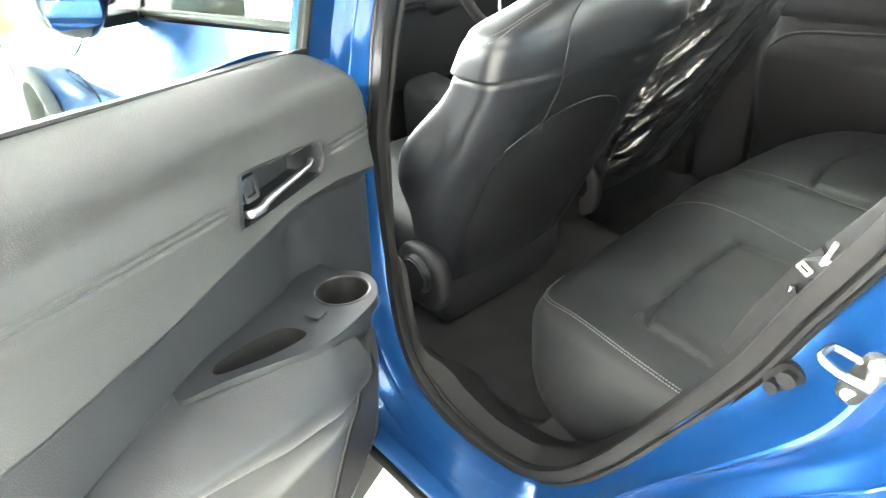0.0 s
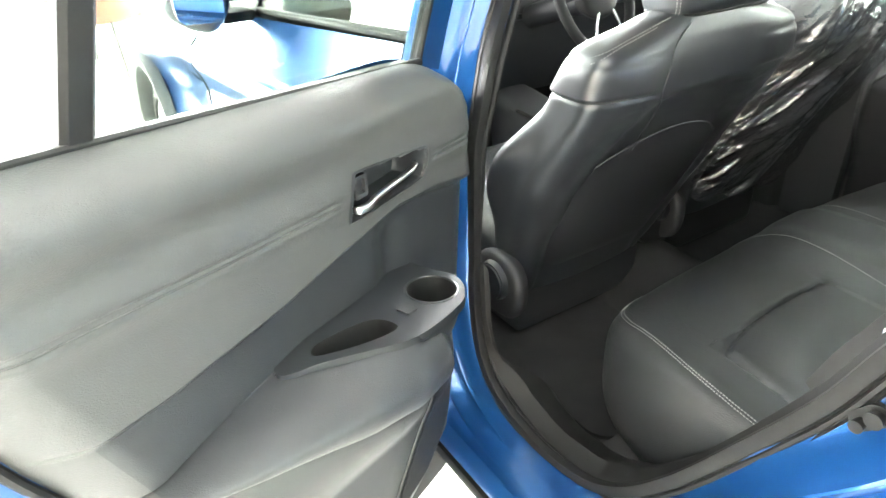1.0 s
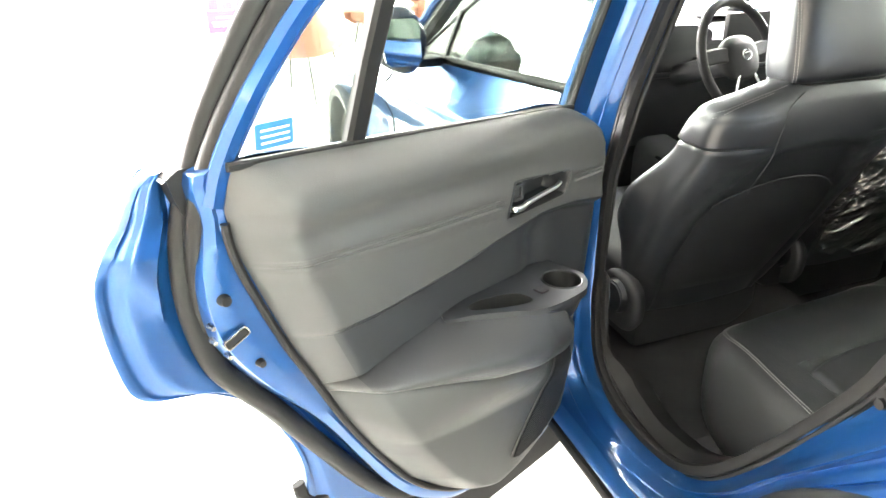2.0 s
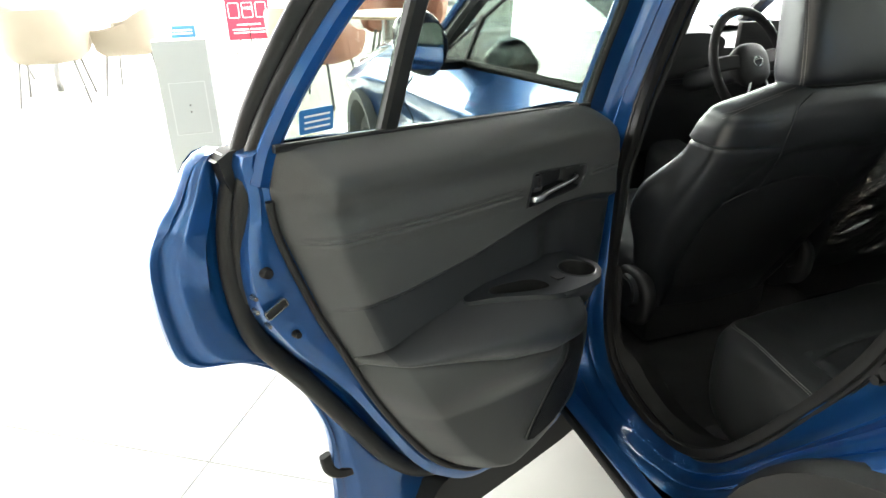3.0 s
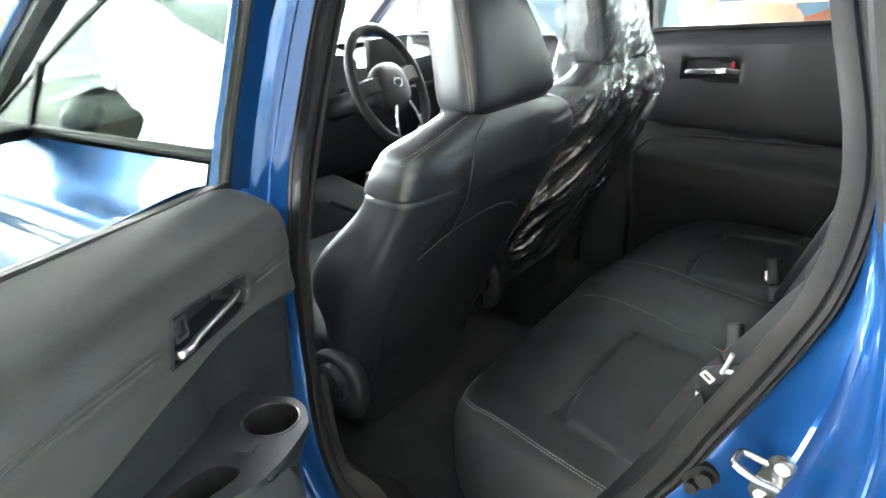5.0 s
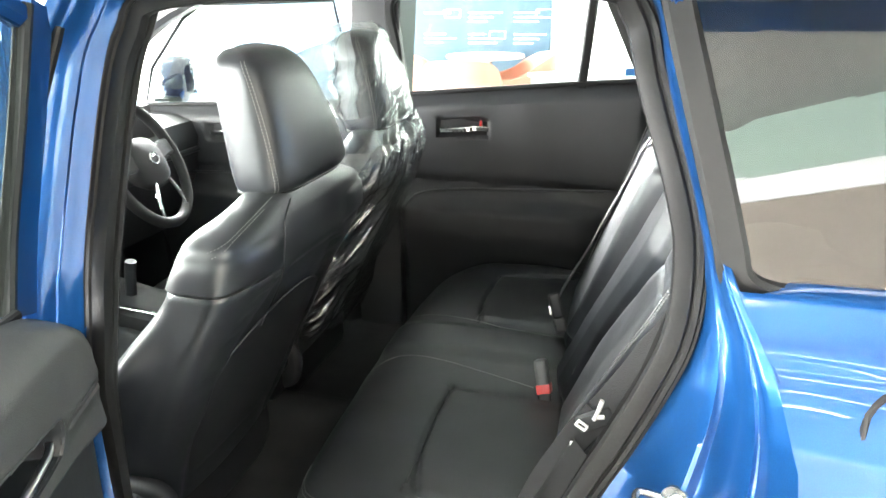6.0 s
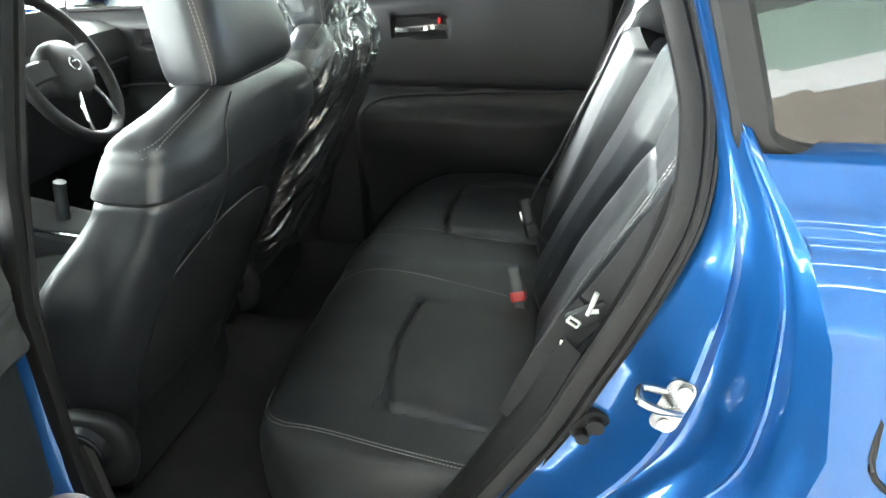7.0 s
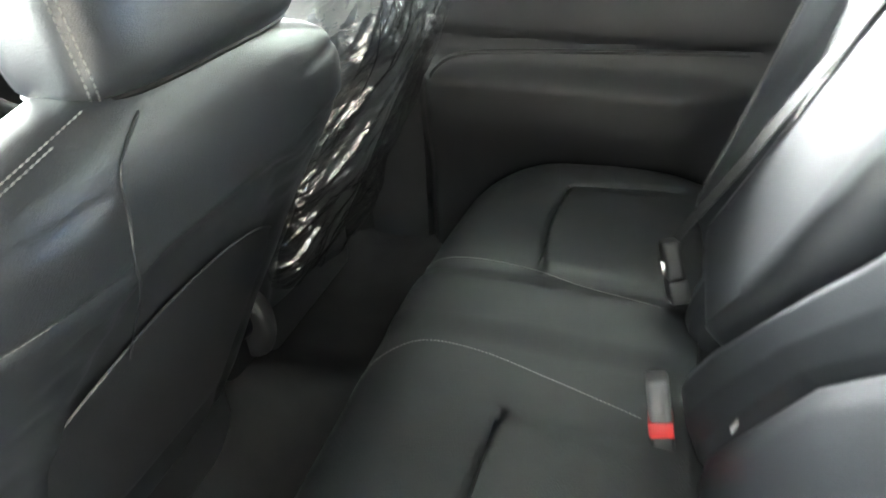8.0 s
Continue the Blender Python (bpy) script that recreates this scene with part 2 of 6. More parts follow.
def sweep(path, profile, closed=False, up=(0, 0, 1), scale=None):
    """Sweeps a closed profile [(side, up), ...] along a path of points."""
    path = [np.array(p, float) for p in path]
    n = len(path)
    up = np.array(up, float)
    rows = []
    for i, p in enumerate(path):
        a = path[i - 1] if closed or i else path[i]
        b = path[(i + 1) % n] if closed or i < n - 1 else path[i]
        t = b - a
        t /= np.linalg.norm(t) + 1e-9
        s = np.cross(t, up)
        if np.linalg.norm(s) < 1e-4:
            s = np.cross(t, (0.3, 1, 0.2))
        s /= np.linalg.norm(s)
        u = np.cross(s, t)
        k = scale[i] if scale else 1
        rows.append([p + s * q[0] * k + u * q[1] * k for q in profile])
    return grid(rows, wrap_u=True, wrap_v=closed, caps=not closed)


def circle(r, n=8, ry=None):
    return [(r * math.cos(2 * math.pi * k / n), (ry or r) * math.sin(2 * math.pi * k / n)) for k in range(n)]


def rect(w, h, c=0.0):
    w, h = w / 2, h / 2
    if not c:
        return [(-w, -h), (w, -h), (w, h), (-w, h)]
    return [(-w + c, -h), (w - c, -h), (w, -h + c), (w, h - c), (w - c, h), (-w + c, h), (-w, h - c), (-w, -h + c)]


def box(x0, x1, y0, y1, z0, z1, bevel=0.0, seg=2):
    bm = bmesh.new()
    bmesh.ops.create_cube(bm, size=1, matrix=Matrix.Translation(((x0 + x1) / 2, (y0 + y1) / 2, (z0 + z1) / 2)) @ Matrix.Diagonal((x1 - x0, y1 - y0, z1 - z0, 1)))
    if bevel:
        bmesh.ops.bevel(bm, geom=bm.edges[:], offset=bevel, segments=seg, affect="EDGES", profile=0.6)
    return bm


def moved(bm, m):
    bmesh.ops.transform(bm, matrix=m, verts=bm.verts[:])
    return bm


def prism(outer, holes, to3, h0, h1, bevel=0.0):
    """A plate with an outline and holes, both lists of (a, b), between the heights h0 and h1; to3 turns (a, b, h) into a place."""
    bm = bmesh.new()
    loops = []
    for loop in (outer, *holes):
        vs = [bm.verts.new(to3(a, b, h1)) for a, b in loop]
        loops.append(vs)
        for i in range(len(vs)):
            bm.edges.new((vs[i - 1], vs[i]))
    bmesh.ops.triangle_fill(bm, edges=bm.edges[:], use_beauty=True)
    top = bm.faces[:]
    low = {}
    for loop, src in zip(loops, (outer, *holes)):
        for v, (a, b) in zip(loop, src):
            low[v] = bm.verts.new(to3(a, b, h0))
    for f in top:
        bm.faces.new([low[v] for v in reversed(f.verts)])
    for loop in loops:
        for i in range(len(loop)):
            a, b = loop[i - 1], loop[i]
            bm.faces.new((a, b, low[b], low[a]))
    return bm


def rounded(x0, x1, y0, y1, r, n=5):
    out = []
    for cx, cy, a0 in ((x1 - r, y1 - r, 0), (x0 + r, y1 - r, 90), (x0 + r, y0 + r, 180), (x1 - r, y0 + r, 270)):
        for k in range(n + 1):
            a = radians(a0 + 90 * k / n)
            out.append((cx + r * math.cos(a), cy + r * math.sin(a)))
    return out


def smooth01(t):
    t = min(1.0, max(0.0, t))
    return t * t * (3 - 2 * t)


def lerp(xs, ys, x):
    return float(np.interp(x, xs, ys))


def sup(c, p):
    return math.copysign(abs(c) ** (2 / p), c)


class Loft:
    """A body of rounded cross-sections: rows of (s, centre, half a, half b, power), with the section spanned by axes A and B."""

    def __init__(self, secs, A=(1, 0, 0), B=(0, 1, 0)):
        self.secs = np.array([[s, *c, a, b, p] for s, c, a, b, p in secs], float)
        self.A, self.B = np.array(A, float), np.array(B, float)
        q = catmull(list(self.secs), 12)
        self.fine = np.array(q)

    def at(self, s, ang, out=0.0):
        k = self.fine[:, 0]
        v = [np.interp(s, k, self.fine[:, i]) if k[0] < k[-1] else np.interp(-s, -k, self.fine[:, i]) for i in range(1, 7)]
        a, b, p = v[3], v[4], v[5]
        return np.array(v[:3]) + self.A * sup(math.cos(ang), p) * (a + out) + self.B * sup(math.sin(ang), p) * (b + out)

    def mesh(self, n=48, rows=40, bend=None):
        s0, s1 = self.fine[0, 0], self.fine[-1, 0]
        r = []
        for i in range(rows + 1):
            s = s0 + (s1 - s0) * i / rows
            p = float(np.interp(s, *((self.fine[:, 0], self.fine[:, 6]) if s0 < s1 else (self.fine[::-1, 0], self.fine[::-1, 6]))))
            ring = []
            for j in range(n):
                # even spacing along the section's outline
                f = 2 * math.pi * j / n
                c, d = math.cos(f), math.sin(f)
                k = (abs(c) ** p + abs(d) ** p) ** (-1 / p)
                ring.append(self.at(s, math.atan2(math.copysign((k * abs(d)) ** (p / 2), d), math.copysign((k * abs(c)) ** (p / 2), c))))
            r.append([bend(q) for q in ring] if bend else ring)
        return grid(r, wrap_u=True, caps=True)


def stitch(pts, parent, r=0.0010, material=None, name="stitching", label=""):
    """A line of thread: single stitches where it is thread, else a tube."""
    if material:
        return part(name, sweep(pts, circle(r, 5)), material, parent, label)
    pts = np.array([tuple(p) for p in pts], float)
    run = np.concatenate(([0], np.cumsum(np.linalg.norm(np.diff(pts, axis=0), axis=1))))
    spot = lambda d: np.array([np.interp(d, run, pts[:, i]) for i in range(3)])
    bm = bmesh.new()
    for d in np.arange(0, run[-1] - .004, .0062):
        a, b = spot(d), spot(d + .0046)
        t = (b - a) / (np.linalg.norm(b - a) + 1e-9)
        s = np.cross(t, (.31, .52, .79))
        s /= np.linalg.norm(s)
        u = np.cross(s, t)
        rings = [[bm.verts.new(c + (s * math.cos(k) + u * math.sin(k)) * w) for k in (.8, 2.37, 3.94, 5.5)] for c, w in ((a, r * .6), ((a + b) / 2, r * 1.25), (b, r * .6))]
        for p, q in zip(rings, rings[1:]):
            for k in range(4):
                bm.faces.new((p[k], p[(k + 1) % 4], q[(k + 1) % 4], q[k]))
        bm.faces.new(rings[0][::-1])
        bm.faces.new(rings[-1])
    return part(name, bm, THREAD, parent, label)


# ---- showroom ----
def showroom():
    floor = part("floor", box(-9, 7, -6, 12, -0.10, -0.006), GROUT, None, "white polished tile showroom floor", False)
    tagged(floor, category="floor", kind="structure")
    part_wall = lambda n, b, m, lab: tagged(part(n, b, m, None, lab, False), category="wall", kind="structure")
    part_wall("wall_north", box(-9, 7, 12, 12.2, 0, 4.2), WALL, "white painted showroom wall")
    part_wall("wall_east", box(7, 7.2, -6, 12.2, 0, 4.2), WALL, "white painted showroom wall")
    part_wall("wall_west", box(-9.2, -9, 2.4, 12.2, 0, 4.2), WALL, "white painted showroom wall")
    part_wall("wall_return", box(-9, -8.5, 2.2, 2.4, 0, 4.2), WALL, "white painted showroom wall return")
    slant = Matrix.Translation((-6.33, -.94, 0)) @ pose(0, 0, 0, 0, 0, 36)
    part_wall("wall_side_upper", moved(box(-.2, 0, -6.6, 4.0, 3.60, 4.2), slant), GREEN, "grey-green painted upper wall")
    part_wall("wall_side_lower", moved(box(-.2, 0, -6.6, 4.0, 0, 3.36), slant), BROWN, "brown panelled lower wall")
    tagged(part("trim", moved(box(-.2, .02, -6.6, 4.0, 3.36, 3.60), slant), WHITE, None, "white band along the side wall", False), category="wall trim", kind="structure")
    # unseen wall, given the darker green so less light bounces onto the seats
    part_wall("wall_south", box(-9, 7, -6.2, -6, 0, 4.2), GREEN, "unseen grey-green wall, toned to bounce less light")
    tagged(part("ceiling", box(-9.2, 7.2, -6.2, 12.2, 4.2, 4.4), CEIL, None, "grey painted showroom ceiling", False), category="ceiling", kind="structure")
    lamp = thing("ceiling_light", "white linear ceiling light with a bright diffuser", "ceiling light", (0, 0, 4.2), "ceiling lights")
    part("diffuser", box(-0.06, 0.06, -0.75, 0.75, -0.045, -0.04), LIGHTPANEL, lamp, "glowing white diffuser", False)
    part("frame", prism(rounded(-0.08, 0.08, -0.78, 0.78, 0.01), [rounded(-0.06, 0.06, -0.75, 0.75, 0.005)], lambda a, b, h: (a, b, h), -0.06, 0.0), WHITE, lamp, "", False)
    dim = next(ch for ch in lamp.children if ch.name.startswith("diffuser")).data.copy()
    dim.materials[0] = DIMPANEL
    for x in (-5.7, -4.1, -2, 0.8, 3.4):
        for y in (-4, -1.2, 1.6, 4.6, 7.6, 10.4):
            if (x, y) != (-2, -4) and x > -6.33 + .73 * (-.94 - y) + .6:
                k = copy_thing(lamp, pose(x, y, 4.2))
                if y < 0:
                    for ch in k.children:
                        if ch.name.startswith("diffuser"):
                            ch.data = dim
    lamp.location = (-2, -4, 4.2)
    next(ch for ch in lamp.children if ch.name.startswith("diffuser")).data = dim


showroom()


# ---- the blue car ----
CAR = thing("car", "metallic blue crossover with its rear passenger door standing open", "car")

SEAL = [(0.84, 1.47), (0.533, 1.478), (0.3, 1.475), (0.251, 1.441), (0.226, 1.365), (0.185, 1.25), (0.172, 1.186), (0.175, 1.107), (0.201, 1.029), (0.248, 0.923), (0.292, 0.818), (0.374, 0.671), (0.458, 0.534), (0.541, 0.434), (0.632, 0.381), (0.746, 0.381), (.85, .42), (.92, .48), (.955, .58), (.965, .70), (.950, .88), (.935, 1.05), (.925, 1.20), (.915, 1.33), (.895, 1.42)]
# how far the opening's inner edge lies in from the side, along the same ring
SINK = [0, 0.01, 0.022, 0.026, 0.028, 0.03, 0.03, 0.03, 0.03, 0.03, 0.03, 0.03, 0.03, 0.026, 0.02, 0.008, 0, 0, 0, 0, 0, 0, 0, 0, 0]
CREASE = [(.86, 1.512), (.53, 1.522), (.27, 1.515), (.222, 1.48), (.20, 1.375), (.165, 1.26), (.14, 1.20), (.10, 1.13), (.07, 1.045), (.058, .95), (.07, .87), (.15, .79), (.26, .68), (.36, .53), (.50, .40), (.74, .365), (.95, .36), (1.02, .45), (1.035, .58), (1.04, .70), (1.035, .88), (1.025, 1.05), (1.005, 1.20), (.99, 1.33), (.965, 1.43)]


def side_x(z, x):
    """Tumblehome: the upper side leans inwards."""
    return x + lerp([.95, 1.1, 1.2, 1.37, 1.46, 1.6], [0, .030, .060, .115, .145, .19], z)


def eye_scaled(p, k=1.0):
    """Above the belt the rear body draws in, scaled from one camera position to fit its view."""
    x, y, z = p
    f = 1 + k * lerp([1.06, 1.12, 1.20, 1.26, 1.40], [0, .035, .115, .16, .165], z) * (1 - smooth01((y - .30) / .45)) * (1 - smooth01((z - 1.42) / .06) * .5)
    return (-1.43 + (x + 1.43) * f, .274 + (y - .274) * f, 1.43 + (z - 1.43) * f)


# quarter window, scaled about the same camera position to keep its outline
EYE_SCALE = Matrix.Translation((-1.43, .274, 1.43)) @ Matrix.Scale(1.163, 4) @ Matrix.Translation((1.43, -.274, -1.43))


def eye_scaled_mesh(bm, k=1.0):
    for v in bm.verts:
        v.co = eye_scaled(v.co, k)
    return bm


flank_belt = lambda y: lerp([1.0, 2.0, 2.4, 3.0, 3.35, 3.6, 3.76], [1.12, 1.035, 1.005, .975, .915, .82, .72], y)


def car_side():
    seal = catmull([(p[0], p[1], w) for p, w in zip(SEAL, SINK)], 6, True)
    crease = catmull(CREASE, 6, True)
    rows = []
    profile = ((-.02, -.775), (0, -.795), (.05, -.806), (.25, -.811), (.40, -.814), (.445, -.822), (.475, -.821), (.51, -.812), (.55, -.806), (.62, -.808), (.68, -.822), (.73, -.842), (.765, -.847), (.79, -.845), (.806, -.846), (.814, -.852), (.83, -.866), (.845, -.871), (.90, -.880), (.965, -.889), (.985, -.894), (1.0, -.896), (1.03, -.893))
    for t, x in profile:
        row = []
        for a, b in zip(seal, crease):
            y, z = a[0] * (1 - t) + b[0] * t, a[1] * (1 - t) + b[1] * t
            w = min(1.0, max(.25, math.hypot(a[0] - b[0], a[1] - b[1]) / .16))
            base = -.795 - .10 * smooth01(t)
            tuck = .014 * smooth01((z - 1.195) / .04) * smooth01((t - .75) / .2) if y < .35 else 0
            row.append(eye_scaled((tuck + side_x(z, base + (x - base) * w) + a[2] * (1 - smooth01((t - .1) / .6) + .5 * smooth01(t / .06) * (1 - smooth01((t - .2) / .2))), y, z), .45 + .55 * max(0, min(1, t))))
        rows.append(row)
    part("door_jamb", grid(rows, wrap_u=True), BLUE, CAR, "glossy blue door opening with rounded steps")
    path = [(side_x(p[1], lerp([.45, .70, 1.15], [-.795, -.784, -.806], p[1])) + p[2], p[0], p[1]) for p in seal]
    prof = [(-.017, -.010), (-.008, -.0125), (.002, -.011), (.005, -.007), (.008, -.010), (.013, -.010), (.015, -.006), (.018, -.008), (.020, -.002), (.018, .008), (.006, .014), (-.008, .013), (-.017, .006), (-.019, -.002)]
    part("weatherstrip", eye_scaled_mesh(sweep(path, prof, True, up=(1, 0, 0)), .45), RUBBER, CAR, "black rubber weatherstrip round the opening")
    inner = [(side_x(p[1], -.780) + p[2], p[0] + (0.006 if p[0] < .5 else -.006), p[1]) for p in seal]
    part("opening_trim", eye_scaled_mesh(sweep(inner, circle(.007, 8), True, up=(1, 0, 0)), .45), RUBBER, CAR, "black trim lip")
    # rear quarter panel, outside, with a full hip below the window
    def rim_y(z):
        return lerp([.40, .53, .68, .79, .87, .95, 1.045, 1.13, 1.20, 1.24], [.50, .36, .26, .15, .07, .058, .07, .10, .14, .155], z)

    def hip(y, z):
        k = max(0, rim_y(z) - y)
        out = .055 * smooth01((1.225 - z) / .17) * smooth01(k * 3.5) - .035 * smooth01((.95 - z) / .25) * smooth01(k * 3.5)
        out += .004 * math.exp(-((z - 1.153) / .007) ** 2) - .004 * math.exp(-((z - 1.132) / .008) ** 2)
        return side_x(z, -.896) - out + .10 * k * k
    rows = []
    for i in range(0, 41):
        k = (i / 40) ** 1.3
        col = []
        for j in range(0, 101):
            zz = .52 + .682 * j / 100
            yy = rim_y(zz) - k
            arch = .40 + math.sqrt(max(0, .44 ** 2 - (yy + .06) ** 2)) if abs(yy + .06) < .44 else 0
            zz = max(zz, arch)
            col.append((hip(yy, zz), yy, zz))
        x, y, z = col[-1]
        s = smooth01((k - .02) / .06)
        col += [(x + .012 * s, y, z + .003 * s), (x + .07 * s, y, z + .002 * s)]
        rows.append(col)
    part("quarter_panel", eye_scaled_mesh(grid(rows)), BLUE, CAR, "glossy blue rear quarter panel")
    # fuel flap
    flap = lambda a, b, h: (hip(a + .022, b) - .003 - h, a + .022, b)
    gap = rounded(-.224, .004, .926, 1.134, .033)
    part("flap_gap", eye_scaled_mesh(sweep([flap(a, b, -.002) for a, b in gap], circle(.0032, 6), True)), DARK, CAR, "dark gap round the flap")
    # quarter window
    gl = [*[tuple(p) for p in catmull([(.152, 1.236), (.145, 1.213), (.125, 1.200), (.09, 1.196), (.02, 1.198), (-.15, 1.205), (-.32, 1.214), (-.42, 1.26), (-.45, 1.33), (-.40, 1.41), (-.28, 1.45), (-.05, 1.47)], 5)], (.10, 1.478), (.21, 1.478), (.222, 1.462), *[(.222 - .07 * k, 1.462 - .224 * k) for k in (.2, .4, .6, .8)]]
    gx = lambda a, b, h: (side_x(b, -.888) - h + .03, a, b)
    win = part("quarter_window", moved(prism([tuple(p) for p in gl], [], gx, 0.03, 0.036), EYE_SCALE), TINTED, CAR, "dark tinted fixed side window", False)
    part("window_seal", moved(sweep([gx(p[0], p[1], .037) for p in gl], rect(.030, .022, .005), True, up=(1, 0, 0)), EYE_SCALE), RUBBER, win, "black rubber surround")
    # wheel arch cladding and rear wheel
    def arc(cy, cz, r, a0, a1, n=30):
        return [(cy + r * math.cos(radians(a0 + (a1 - a0) * k / n)), cz + r * math.sin(radians(a0 + (a1 - a0) * k / n))) for k in range(n + 1)]
    for cy, cz, r0, r1, off in ((-.06, .40, .375, .445, 0), (3.15, .325, .335, .405, -.062)):
        rows = [[(x + off, y, z) for y, z in arc(cy, cz, r, -25, 205)] for r, x in ((r0, -.70), (r0, -.895), (r0 + .012, -.918), (r1 - .012, -.924), (r1, -.900), (r1, -.88))]
        # front arch coloured lighter for the strong light on it, rear arch black
        part("wheel_arch", grid(rows), CLADDING_LIT if off else RUBBER, CAR, "dark grey plastic wheel arch cladding")
        k = (r0 - .04) / .335
        wz = cz - .045 if off == 0 else .30
        wheel = part("wheel", grid([[(x + off, cy + k * r * math.cos(a), wz + k * r * math.sin(a)) for a in np.linspace(0, 2 * math.pi, 40, endpoint=False)] for r, x in ((.20, -.75), (.24, -.86), (.23, -.872), (.05, -.862), (.001, -.862))], wrap_u=True), STEEL, CAR, "silver alloy wheel")
        part("tyre", grid([[(x + off, cy + k * r * math.cos(a), wz + k * r * math.sin(a)) for a in np.linspace(0, 2 * math.pi, 48, endpoint=False)] for r, x in ((.235, -.68), (.31, -.68), (.335, -.70), (.335, -.85), (.32, -.872), (.25, -.878), (.235, -.86))], wrap_u=True), RUBBER, wheel, "black rubber tyre")
    # sill: top plate, outer edge and black lower cladding
    rows = [[(x, y, z) for y in np.linspace(.42, 1.10, 14)] for x, z in ((-.893, .368), (-.905, .355), (-.912, .335), (-.912, .325))]
    part("sill", grid(rows), BLUE, CAR, "glossy blue sill")
    rows = [[(x, y, z) for y in np.linspace(.35, 2.95, 30)] for x, z in ((-.90, .322), (-.918, .318), (-.922, .308), (-.918, .292), (-.87, .272), (-.80, .262))]
    part("sill_cladding", grid(rows), RUBBER, CAR, "matt black lower cladding")
    # front door and wing, outside
    def flank(y, z):
        belt = flank_belt(y)
        drop = belt - z
        fwd = smooth01((y - 2.3) / .7)
        x = -.864 - .080 * smooth01(drop / .21 + .12) * (1 - .4 * fwd) - .016 * math.exp(-((drop - .125 - .02 * fwd) / .022) ** 2)
        x += .040 * smooth01((drop - .15) / .12) - .026 * smooth01((drop - .32) / .16)
        x -= .075 * fwd * smooth01((y - 2.3) / .8) * smooth01(drop / .16)
        x += .05 * (1 - smooth01(drop / .07)) * smooth01((y - 2.0) / .4)
        return x + .32 * smooth01((y - 3.28) / .62) ** 2
    rows = []
    for i in range(81):
        y = 1.045 + (3.76 - 1.045) * i / 80
        belt = flank_belt(y)
        col = []
        for j in range(61):
            z = .33 + (belt - .33) * j / 60
            if abs(y - 3.15) < .395:
                z = min(belt - .01, max(z, .325 + math.sqrt(max(0, .395 ** 2 - (y - 3.15) ** 2))))
            col.append((flank(y, z), y, z))
        rows.append(col)
    part("front_wing_and_door", grid(rows), BLUE, CAR, "glossy blue front door and wing")
    part("shut_line", sweep([(flank(y, z) - .0005, y, z) for y, z in [(2.335 + .05 * (1 - k / 24) ** 2, .34 + .665 * k / 24) for k in range(25)]], circle(.0035, 6)), DARK, CAR, "dark gap between door and wing")
    rows = [[(x, y, flank_belt(y) + dz) for x, dz in ((-.822 + .32 * smooth01((y - 3.28) / .62) ** 2, -.004), (-.74, .030), (-.5, .06), (0, .08), (.5, .06), (.78, .028), (.9, 0))] for y in np.linspace(2.15, 3.76, 16)]
    part("bonnet", grid(rows), BLUE, CAR, "glossy blue bonnet")
    # headlamp wrapped round the corner of the wing
    def lamp(y, v, out):
        low = lerp([3.02, 3.25, 3.5, 3.72], [.030, .085, .125, .135], y)
        z = flank_belt(y) - .012 - low * v
        return (flank(y, z) - out, y, z)
    lamp_rows = lambda out, a, b, va, vb: [[lamp(a + (b - a) * i / 20, va + (vb - va) * j / 8, out * min(1, i / 2, (20 - i) / 2, j / 1.5, (8 - j) / 1.5) - .002) for j in range(9)] for i in range(21)]
    hl = part("headlamp", grid(lamp_rows(.008, 3.02, 3.72, 0, 1)), GLOSSBLACK, CAR, "clear headlamp with bright reflectors")
    part("reflector", grid(lamp_rows(.016, 3.12, 3.66, .12, .46)), CHROME, hl, "bright reflector strip")
    part("reflector", grid(lamp_rows(.014, 3.30, 3.68, .58, .88)), CHROME, hl, "bright reflector strip")
    # front side window, near side
    for side in (-1, 1):
        sx = lambda y, z: side * -side_x(z, -.865)
        fw = [(1.03, 1.125), (1.5, 1.09), (2.12, 1.045), (1.95, 1.13), (1.62, 1.30), (1.35, 1.42), (1.02, 1.45), (.95, 1.43)] if side < 0 else [(1.22, 1.12), (1.7, 1.085), (2.15, 1.07), (2.06, 1.22), (1.85, 1.40), (1.75, 1.45), (1.24, 1.46)]
        p3 = lambda a, b, h: (sx(a, b) + side * h, a, b)
        fwin = part("front_window", prism(fw, [], p3, 0, .004), GLASS, CAR, "clear front side window", False)
        fwin.visible_shadow = False
        part("window_seal", sweep([p3(a, b, .003) for a, b in fw], rect(.012, .012, .003), True, up=(1, 0, 0)), RUBBER, fwin)
        if side < 0:
            part("quarter_light_bar", sweep([p3(1.86, 1.05, .004), p3(1.80, 1.215, .004)], rect(.022, .016, .004), up=(1, 0, 0)), RUBBER, fwin, "black bar before the small fixed light")
        # door mirror
        yy = 1.86 if side < 0 else 2.08
        zz = 1.115 if side < 0 else 1.14
        grow = Matrix.Translation((side * .95, yy, zz - .03)) @ Matrix.Diagonal((.95 if side < 0 else 1.3, 1.3, 1.3, 1)) @ Matrix.Translation((-side * .95, -yy, .03 - zz))
